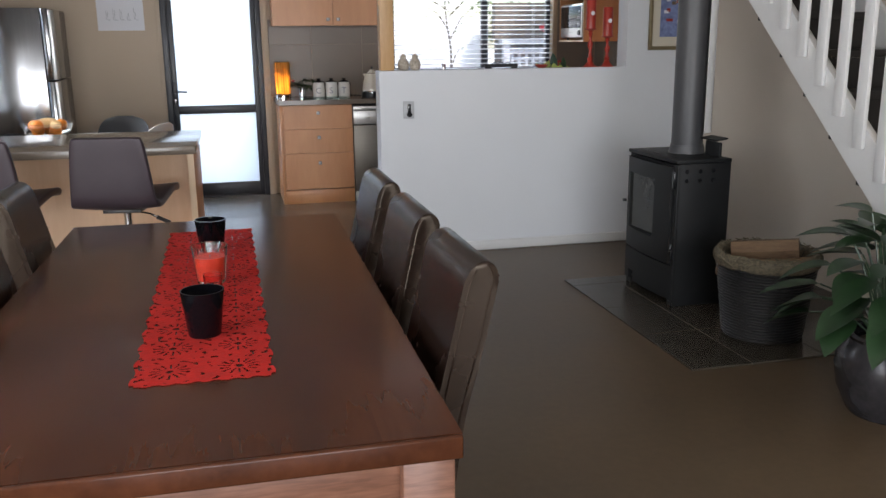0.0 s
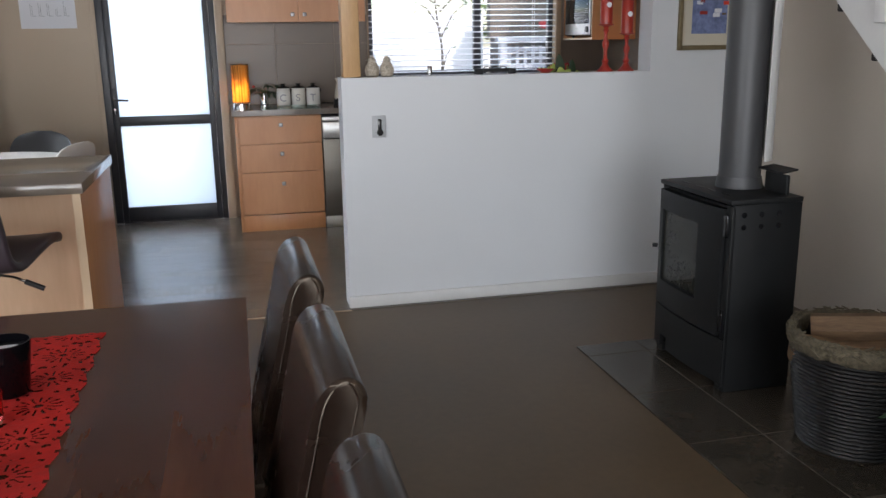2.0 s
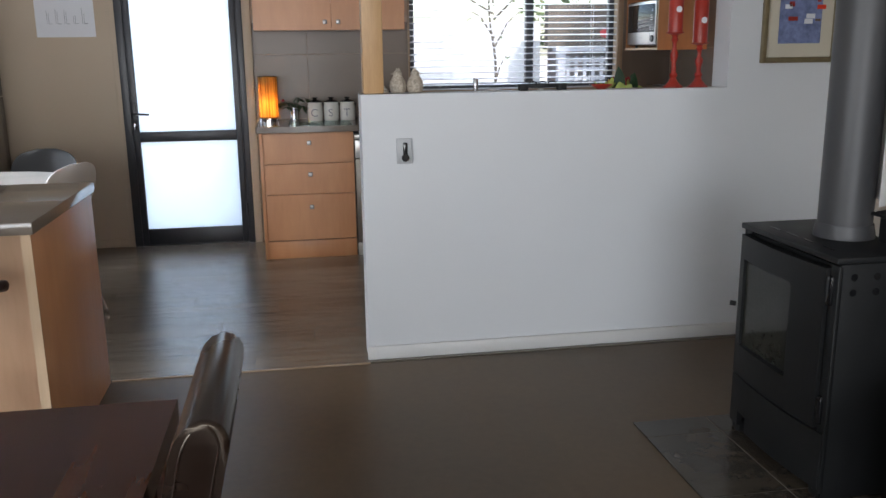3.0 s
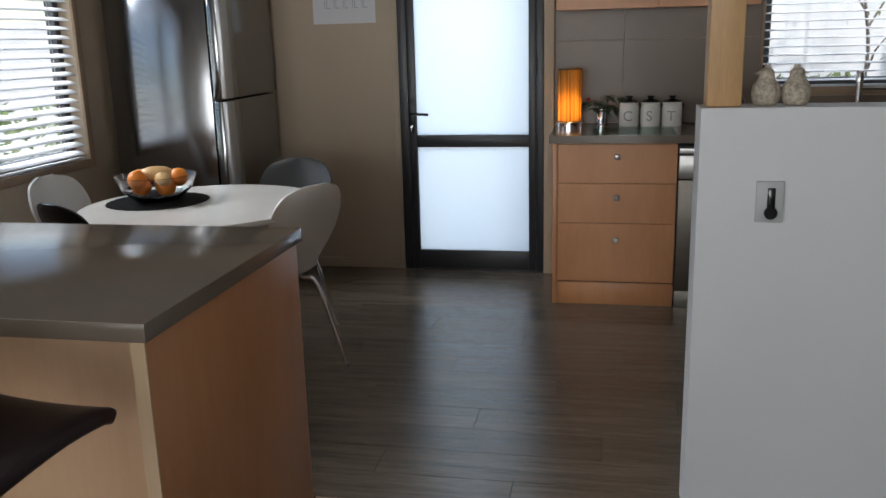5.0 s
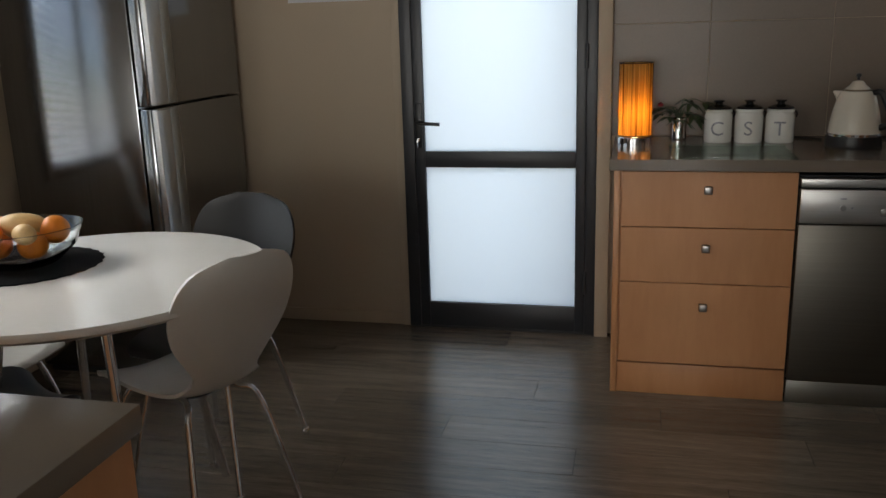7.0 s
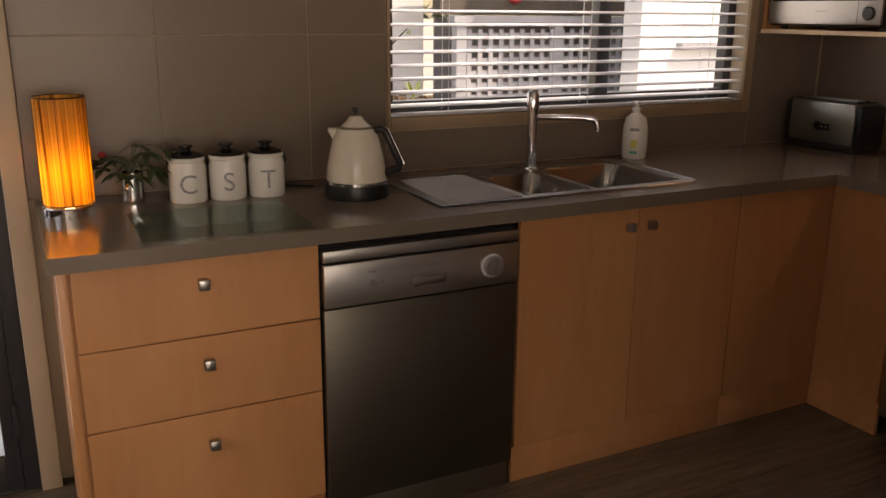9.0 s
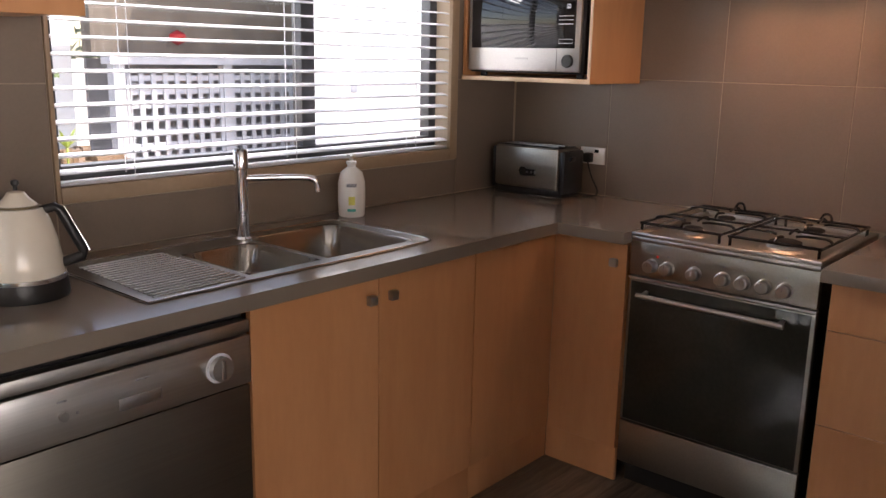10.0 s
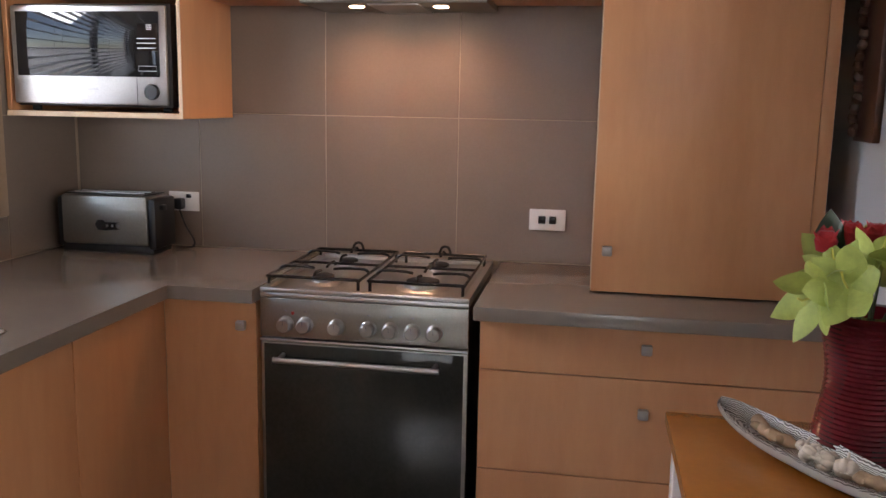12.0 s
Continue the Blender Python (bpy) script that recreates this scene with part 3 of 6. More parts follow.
FY, FX = 9.045, 3.385
def base_unit(label, axis, a0, a1, fronts, top=0.862, group="beech base cabinets"):
    """A base cabinet: carcass, kick board and fronts [(a0, a1, z0, z1, knobs)]."""
    c = thing("base_cabinet", label, "cabinet", group=group)
    if axis == 'y':
        part("body", bm_box(a0, a1, FY + 0.02, 9.68, 0.125, top), "beech", c)
        part("kick_board", bm_box(a0, a1 + (0.007 if a1 > 3.3 else 0.0), FY + 0.008, FY + 0.024, 0.0, 0.122, 0.001), "beech", c)
    else:
        part("body", bm_box(FX + 0.02, 3.98, a0, a1, 0.125, top), "beech", c)
        part("kick_board", bm_box(FX + 0.008, FX + 0.024, a0, a1 + 0.0065, 0.0, 0.122, 0.001), "beech", c)
    for nm, p, q, za, zb, knobs in fronts:
        b = bm_box(p + 0.0015, q - 0.0015, FY, FY + 0.018, za + 0.0015, zb - 0.0015, 0.0012, 1) if axis == 'y' else bm_box(FX, FX + 0.018, p + 0.0015, q - 0.0015, za + 0.0015, zb - 0.0015, 0.0012, 1)
        f = part(nm, b, "beech", c)
        for u, z in knobs:
            knob(f, *((u, FY, z) if axis == 'y' else (FX, u, z)), axis)
    return c


base_unit("beech three-drawer cabinet with square metal knobs", 'y', 0.835, 1.442, [("drawer_front", 0.840, 1.442, 0.656, 0.861, [(1.141, 0.796)]), ("drawer_front", 0.840, 1.442, 0.446, 0.656, [(1.141, 0.583)]), ("drawer_front", 0.840, 1.442, 0.128, 0.446, [(1.141, 0.359)])])
slab("end_panel", 0.812, 0.8345, FY + 0.003, 9.64, 0.0, 0.862, "beech", tagged(new("cabinet_end_panel"), "beech end panel beside the glazed door", "panel"), 0.001)
base_unit("beech two-door cabinet under the sink", 'y', 2.058, 2.930, [("door", 2.060, 2.500, 0.124, 0.862, [(2.458, 0.803)]), ("door", 2.500, 2.930, 0.124, 0.862, [(2.542, 0.803)])], 0.71)
base_unit("plain beech corner cabinet", 'y', 2.932, 3.385, [("filler_panel", 2.932, 3.3885, 0.124, 0.862, [])])
base_unit("beech single-door cabinet beside the stove", 'x', 8.758, 9.046, [("door", 8.758, 9.0455, 0.124, 0.862, [(8.800, 0.796)])])
base_unit("beech wide three-drawer cabinet beside the stove", 'x', 7.12, 8.108, [("drawer_front", 7.20, 8.106, 0.712, 0.862, [(7.655, 0.80)]), ("drawer_front", 7.20, 8.106, 0.42, 0.712, [(7.655, 0.62)]), ("drawer_front", 7.20, 8.106, 0.124, 0.42, [(7.655, 0.33)]), ("filler_panel", 7.122, 7.20, 0.124, 0.862, [])])

# worktop with the sink cut out, in pieces that butt together
SX0, SX1, SY0, SY1 = 1.86, 2.80, 9.115, 9.575
wt = bmesh.new()
TZ0, TZ1 = 0.868, 0.908
for b in ((0.795, SX0, 9.012, 9.684), (SX1, 3.984, 9.012, 9.684), (SX0, SX1, 9.012, SY0), (SX0, SX1, SY1, 9.684), (3.345, 3.984, 8.755, 9.012)):
    bm_box(*b, TZ0, TZ1, bm=wt)
bmesh.ops.remove_doubles(wt, verts=wt.verts, dist=0.0004)
worktop = thing("worktop", "taupe laminate corner worktop along the sink and the stove", "worktop", wt, "bench")
thing("worktop", "taupe laminate worktop between the stove and the tall cupboard", "worktop", bm_box(3.305, 3.984, 7.113, 8.116, TZ0, TZ1, 0.004), "bench")

# wall tiles, each proud of its grout
def tiling(name, label, axis, face, cols, rows):
    g = structure(name, label, "wall tiles", bm_box(cols[0], cols[-1], face - 0.004, face - 0.0005, rows[0], rows[-1]) if axis == 'y' else bm_box(face - 0.004, face - 0.0005, cols[0], cols[-1], rows[0], rows[-1]), "tile_grout")
    for a, b in zip(cols, cols[1:]):
        for c, d in zip(rows, rows[1:]):
            if axis == 'y':
                part("tile", bm_box(a + 0.0015, b - 0.0015, face - 0.0058, face - 0.003, c + 0.0015, d - 0.0015, 0.001, 1), "tile", g)
            else:
                part("tile", bm_box(face - 0.0058, face - 0.003, a + 0.0015, b - 0.0015, c + 0.0015, d - 0.0015, 0.001, 1), "tile", g)
    return g


tiling("tiles_north_left", "large taupe wall tiles behind the canisters", 'y', 9.695, (0.778, 1.168, 1.639, 1.91), (0.9085, 1.375, 1.60))
tiling("tiles_north_sill", "taupe wall tiles under the window", 'y', 9.695, (1.911, 3.589), (0.9085, 1.049))
tiling("tiles_north_right", "taupe wall tiles in the corner", 'y', 9.695, (3.59, 3.985), (0.9085, 1.375, 1.80))
tiling("tiles_east", "large taupe wall tiles behind the stove", 'x', 3.995, (7.12, 7.805, 8.272, 8.738, 9.207, 9.685), (0.9085, 1.390, 1.80))

# upper cabinets over the canisters
uc = thing("wall_cabinet", "beech two-door wall cabinet above the canisters", "cabinet")
part("body", bm_box(0.807, 1.842, 9.335, 9.684, 1.541, 2.22), "beech", uc)
for p, q, k in ((0.807, 1.334, 1.290), (1.334, 1.842, 1.380)):
    d = part("door", bm_box(p + 0.0015, q - 0.0015, 9.316, 9.334, 1.536, 2.215, 0.0012, 1), "beech", uc)
    knob(d, k, 9.316, 1.590, 'y')

# microwave shelf, range hood cabinet, tall cupboard
mc = thing("microwave_cabinet", "open beech wall cabinet holding the microwave", "cabinet")
for nm, b in (("bottom", (3.612, 3.985, 9.09, 9.683, 1.375, 1.392)), ("side_panel", (3.612, 3.985, 9.078, 9.0895, 1.375, 2.22)), ("side_panel", (3.612, 3.985, 9.666, 9.683, 1.393, 2.22)), ("shelf", (3.612, 3.985, 9.09, 9.6655, 1.765, 1.785)), ("back", (3.968, 3.985, 9.09, 9.6655, 1.393, 1.764)), ("door", (3.612, 3.630, 9.09, 9.6655, 1.787, 2.22))):
    slab(nm, *b, "beech", mc, 0.0012, seg=1)
for b in ((3.6085, 3.6115, 9.0785, 9.683, 1.3755, 1.3915), (3.6085, 3.6115, 9.0785, 9.0895, 1.392, 2.22)):
    slab("edge_strip", *b, "beech_edge", mc, 0)
hc = thing("hood_cabinet", "beech wall cabinet holding the range hood", "cabinet")
slab("body", 3.69, 3.985, 7.816, 9.077, 1.757, 2.22, "beech", hc, 0.001)
for p, q in ((7.816, 8.14), (8.14, 8.76), (8.76, 9.077)):
    slab("door", 3.672, 3.689, p + 0.0015, q - 0.0015, 1.752, 2.215, "beech", hc, 0.001)
hood = thing("range_hood", "slim steel slide-out range hood with two lit lamps", "range hood")
slab("housing", 3.70, 3.975, 8.15, 8.73, 1.735, 1.756, "steel_dark", hood, 0.002)
slab("visor", 3.64, 3.70, 8.15, 8.73, 1.742, 1.751, "steel", hood, 0.002)
slab("filter", 3.71, 3.965, 8.36, 8.52, 1.730, 1.7345, "knob", hood, 0.001)
tc = thing("tall_cupboard", "beech appliance cupboard standing on the worktop", "cupboard")
slab("body", 3.577, 3.985, 7.226, 7.811, 0.912, 2.22, "beech", tc, 0.001)
slab("end_panel", 3.562, 3.985, 7.190, 7.2245, 0.909, 2.22, "beech", tc, 0.001)
td = slab("door", 3.557, 3.576, 7.227, 7.809, 0.914, 2.215, "beech", tc, 0.001)
slab("edge_strip", 3.5572, 3.576, 7.8092, 7.812, 0.914, 2.215, "beech_edge", tc, 0)
knob(td, 3.557, 7.769, 1.035, 'x')

# ---- island ----
isl = thing("island_bench", "breakfast bar with taupe top and beech panels", "kitchen island")
part("top", bm_box(-1.615, 0.226, 6.030, 6.906, 0.838, 0.879, 0.003), "bench", isl)
part("end_panel", bm_box(0.182, 0.213, 6.050, 6.892, 0.0, 0.837, 0.0015), "beech", isl)
part("end_panel_edge", bm_box(0.182, 0.213, 6.045, 6.0495, 0.0, 0.837), "beech_edge", isl)
# front panel in a paler tone than the end panel
part("front_panel", bm_box(-1.615, 0.181, 6.33, 6.348, 0.0, 0.837), "beech_pale", isl)
part("rear_panel", bm_box(-1.615, 0.181, 6.872, 6.890, 0.0, 0.837), "beech", isl)

# ---- dining table ----
dt = thing("dining_table", "long dark red-brown timber dining table", "table")
n = 7
for k in range(n):
    w = (0.790 + 0.196) / n
    part("board", bm_box(-0.196 + k * w, -0.196 + (k + 1) * w, 2.834, 4.892, 0.668, 0.713, 0, 1), "jarrah", dt)
part("end_strip", bm_box(-0.196, 0.790, 2.822, 2.8338, 0.668, 0.713, 0.005, 3), "jarrah", dt)
part("apron", bm_box(-0.08, 0.70, 2.880, 2.905, 0.568, 0.667, 0.002), "jarrah_x", dt)
part("apron", bm_box(-0.08, 0.70, 4.80, 4.825, 0.568, 0.667, 0.002), "jarrah_x", dt)
part("apron", bm_box(-0.145, -0.120, 2.95, 4.76, 0.568, 0.667, 0.002), "jarrah", dt)
part("apron", bm_box(0.735, 0.760, 2.95, 4.76, 0.568, 0.667, 0.002), "jarrah", dt)
for x in (-0.165, 0.685):
    for y in (2.850, 4.76):
        part("leg", bm_box(x, x + 0.096, y, y + 0.094, 0.0, 0.667, 0.004), "jarrah_x", dt)
dt.matrix_world = pose(0.3, 3.85, 0, 0, 0, -0.5) @ pose(-0.3, -3.85, 0)


def dining_chair():
    """Faces -x; the origin is on the floor under the seat's middle."""
    c = thing("dining_chair", "high-backed dark brown leather dining chair", "chair", group="chairs round the dining table")
    part("seat", bm_box(-0.26, 0.145, -0.20, 0.20, 0.40, 0.485, 0.03, 3), "leather", c)
    # back: a padded slab with a rolled top, leaning outwards
    bm = bmesh.new()
    prof = [(0.088, 0.40), (0.108, 0.55), (0.142, 0.70), (0.172, 0.83), (0.184, 0.882), (0.200, 0.912), (0.226, 0.928), (0.250, 0.921), (0.262, 0.896), (0.254, 0.855), (0.222, 0.715), (0.184, 0.57), (0.160, 0.40)]
    prof = [(p[0], p[1]) for p in arc([(a, b, 0) for a, b in prof], 4)]
    bm_prism(prof, -0.185, 0.185, 0.0, axis='y', bm=bm)
    caps = [f for f in bm.faces if len(f.verts) > 6]
    bmesh.ops.bevel(bm, geom=list({e for f in caps for e in f.edges}), offset=0.007, segments=3, affect='EDGES', profile=0.5)
    back = part("backrest", bm, "leather", c, smooth=60)
    for s in (-1, 1):
        half = len(prof) // 2
        for run, inset in ((prof[:half - 3], 0.014), (prof[half + 4:], -0.014)):
            part("seam", bm_tube([(a + inset, s * 0.1855, b) for a, b in run], 0.0020, 6), "leather", back)
    for x in (-0.225, 0.135):
        for y in (-0.165, 0.165):
            part("leg", bm_box(x - 0.02, x + 0.02, y - 0.02, y + 0.02, 0.0, 0.41, 0.003), "jarrah_x", c)
    return c


first = dining_chair()
first.matrix_world = pose(0.693, 3.355, 0)
for y in (3.895, 4.46):
    copy_thing(first, pose(0.693, y, 0))
for y in (3.35, 3.93, 4.50):
    copy_thing(first, pose(-0.08, y, 0, 0, 0, 180))

# ---- more materials ----
M.update(
    stone_glaze=plain("dark_glazed_pot", (0.030, 0.028, 0.030), 0.22, vary=0.5, scale=9, fine=40, bumps=0.3),
    leaf=plain("glossy_green_leaf", (0.016, 0.042, 0.015), 0.34, vary=0.35, scale=9, fine=60, bumps=0.15),
    leaf_small=plain("dark_house_plant_leaf", (0.045, 0.072, 0.030), 0.4, vary=0.3, scale=30),
    leaf_out=plain("garden_foliage", (0.075, 0.11, 0.035), 0.6, vary=0.4, scale=5),
    lime=plain("lime_green_petal", (0.44, 0.53, 0.13), 0.5, vary=0.2, scale=25, bumps=0.1),
    red_petal=plain("red_petal", (0.35, 0.015, 0.02), 0.5, vary=0.2, scale=25),
    bark=plain("log_bark", (0.16, 0.105, 0.065), 0.85, vary=0.4, scale=12, fine=80, bumps=0.6),
    split_wood=wood("split_firewood", (0.085, 0.045, 0.024), (0.26, 0.16, 0.085), 0, 0.8, 8, 5, 0.25, 0.6),
    wicker=plain("black_wicker", (0.007, 0.0065, 0.0065), 0.34, vary=0.3, scale=20, bumps=0.1),
    seagrass=plain("seagrass_rim", (0.12, 0.098, 0.062), 0.8, vary=0.6, scale=70, fine=260, bumps=0.9),
    honey=plain("honey_pine_top", (0.36, 0.125, 0.020), 0.20, vary=0.16, scale=3, fine=60, bumps=0.01),
    carved=plain("dark_carved_timber", (0.055, 0.022, 0.013), 0.38, vary=0.4, scale=30, bumps=0.3),
    maroon=plain("maroon_glazed_vase", (0.12, 0.009, 0.014), 0.14, vary=0.35, scale=10, bumps=0.05),
    paper=plain("white_paper", (0.72, 0.73, 0.76), 0.7, vary=0.02),
    ink=plain("grey_ink", (0.16, 0.18, 0.20), 0.7),
    gold=plain("dull_gold_frame", (0.20, 0.155, 0.085), 0.4, 0.4, vary=0.2, scale=20),
    mat_board=plain("cream_mat_board", (0.58, 0.53, 0.42), 0.8, vary=0.03),
    blue_paint=plain("blue_brushwork", (0.16, 0.20, 0.36), 0.6, vary=0.5, scale=18, fine=60),
    orange=plain("orange_peel", (0.75, 0.22, 0.02), 0.42, vary=0.1, scale=30, fine=300, bumps=0.2),
    pear=plain("pale_melon_skin", (0.66, 0.42, 0.18), 0.45, vary=0.12, scale=20),
    ginger=plain("ginger_skin", (0.42, 0.27, 0.16), 0.65, vary=0.3, scale=60, bumps=0.3),
    garlic=plain("garlic_skin", (0.66, 0.56, 0.45), 0.6, vary=0.15, scale=50, bumps=0.2),
    teal=plain("teal_print", (0.03, 0.36, 0.30), 0.5),
    pale_yellow=plain("pear_print", (0.62, 0.58, 0.12), 0.5),
    grey_print=plain("grey_print", (0.27, 0.27, 0.29), 0.5, vary=0.7, scale=160, fine=600),
    hearth_red=plain("red_pilot", (0.5, 0.03, 0.02), 0.3),
    tuft=plain("yellow_green_leaf", (0.26, 0.34, 0.06), 0.5, vary=0.3, scale=20),
    fence=plain("pale_garden_fence", (0.60, 0.62, 0.64), 0.8, vary=0.08, scale=3),
    lattice=plain("weathered_grey_lattice", (0.33, 0.35, 0.39), 0.75, vary=0.15, scale=8),
    render_wall=plain("white_rendered_wall", (0.72, 0.76, 0.80), 0.85, vary=0.03, scale=2),
    paving=plain("concrete_paving", (0.42, 0.39, 0.35), 0.85, vary=0.15, scale=2),
    far_glass=plain("pale_curtained_glass", (0.55, 0.70, 0.72), 0.5, vary=0.1),
    dark_timber=plain("dark_garden_timber", (0.10, 0.085, 0.07), 0.8, vary=0.3),
    black_cotton=plain("black_cotton", (0.012, 0.012, 0.013), 0.95, vary=0.3, scale=60, fine=300, bumps=0.5),
    plate_grey=plain("grey_switch_plate", (0.43, 0.44, 0.45), 0.4, vary=0.06),
    speckle=plain("speckled_stoneware", (0.40, 0.345, 0.275), 0.6, vary=0.6, scale=90, fine=220, bumps=0.8),
    thread=plain("brown_lamp_thread", (0.16, 0.075, 0.020), 0.7),
    # even dark tone for the shade behind the garden lattice
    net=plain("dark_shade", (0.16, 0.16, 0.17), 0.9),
)


def shade_material():
    """Amber thread shade: translucent, with fine upright dark threads."""
    m, nt, p = nodes_of("amber_thread_shade")
    v = coords(nt, (48, 48, 0.9))
    n = noise_of(nt, v, 1.5, 3)
    c = ramp(nt, n, ((0.30, (0.16, 0.075, 0.018)), (0.42, (0.60, 0.36, 0.11)), (0.62, (0.86, 0.60, 0.24))))
    tl, df, mx = (nt.nodes.new(k) for k in ("ShaderNodeBsdfTranslucent", "ShaderNodeBsdfDiffuse", "ShaderNodeMixShader"))
    nt.links.new(c, tl.inputs["Color"])
    nt.links.new(c, df.inputs["Color"])
    mx.inputs[0].default_value = 0.3
    nt.links.new(tl.outputs[0], mx.inputs[1])
    nt.links.new(df.outputs[0], mx.inputs[2])
    nt.links.new(mx.outputs[0], nt.nodes["Material Output"].inputs["Surface"])
    return m


def etched_material():
    """White glaze with dark concentric doodle lines."""
    m, nt, p = nodes_of("etched_bowl_glaze")
    v = coords(nt)
    w = nt.nodes.new("ShaderNodeTexWave")
    w.wave_type = 'RINGS'
    w.inputs["Scale"].default_value, w.inputs["Distortion"].default_value, w.inputs["Detail"].default_value = 95, 9, 1
    w.inputs["Detail Scale"].default_value = 0.6
    nt.links.new(v, w.inputs["Vector"])
    nt.links.new(ramp(nt, w.outputs["Fac"], ((0.42, (0.10, 0.075, 0.06)), (0.58, (0.66, 0.62, 0.56)))), p.inputs["Base Color"])
    p.inputs["Roughness"].default_value = 0.35
    return m


M["oven_glass"].node_tree.nodes["Principled BSDF"].inputs["Specular IOR Level"].default_value = 0.28
M["black_cotton"].node_tree.nodes["Principled BSDF"].inputs["Specular IOR Level"].default_value = 0.05
M["amber"] = shade_material()
M["etched"] = etched_material()
M["bulb"] = glow("warm_bulb", (1.0, 0.70, 0.34), 3.0)
M["hood_bulb"] = glow("hood_lamp_glass", (1.0, 0.72, 0.45), 2.5)
M["dark_glass"] = plain("dark_microwave_glass", (0.012, 0.012, 0.013), 0.03, vary=0.1, bumps=0)
M["tinted"] = glass("red_tinted_glass", (0.95, 0.42, 0.38))
M["black_glass"] = plain("black_tumbler_glass", (0.003, 0.003, 0.004), 0.05, vary=0.1, bumps=0)
M["black_glass"].node_tree.nodes["Principled BSDF"].inputs["Specular IOR Level"].default_value = 0.22


# ---- appliances ----
dw = thing("dishwasher", "stainless steel dishwasher between the drawers and the sink cabinet", "dishwasher")
slab("body", 1.4465, 2.047, 9.062, 9.66, 0.03, 0.85, "black_plastic", dw, 0)
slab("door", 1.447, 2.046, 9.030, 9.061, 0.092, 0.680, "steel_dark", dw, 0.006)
cp = slab("control_panel", 1.447, 2.046, 9.024, 9.061, 0.684, 0.806, "steel", dw, 0.005)
slab("top_strip", 1.447, 2.046, 9.026, 9.061, 0.811, 0.843, "steel", dw, 0.004)
slab("kick_plate", 1.449, 2.044, 9.050, 9.061, 0.0, 0.086, "cooker_steel", dw, 0.002)
part("dial_ring", bm_tube(((1.955, 9.0265, 0.745), (1.955, 9.0215, 0.745)), 0.036, 28), "paper", cp)
dial = part("dial", bm_tube(((1.955, 9.026, 0.745), (1.955, 9.006, 0.745)), 0.029, 28), "steel", cp)
slab("pointer", 1.950, 1.960, 9.001, 9.0065, 0.722, 0.768, "knob", dial, 0.002)
part("button", bm_tube(((1.585, 9.026, 0.742), (1.585, 9.016, 0.742)), 0.010, 16), "knob", cp)
slab("pocket", 1.705, 1.805, 9.0225, 9.025, 0.715, 0.742, "knob", cp, 0.004)
for x, w in ((1.745, 0.035), (1.575, 0.02)):
    slab("mark", x, x + w, 9.0226, 9.0242, 0.772, 0.776, "grey_print", cp, 0)
slab("status_dot", 1.612, 1.618, 9.0226, 9.0242, 0.739, 0.745, "grey_print", cp, 0)


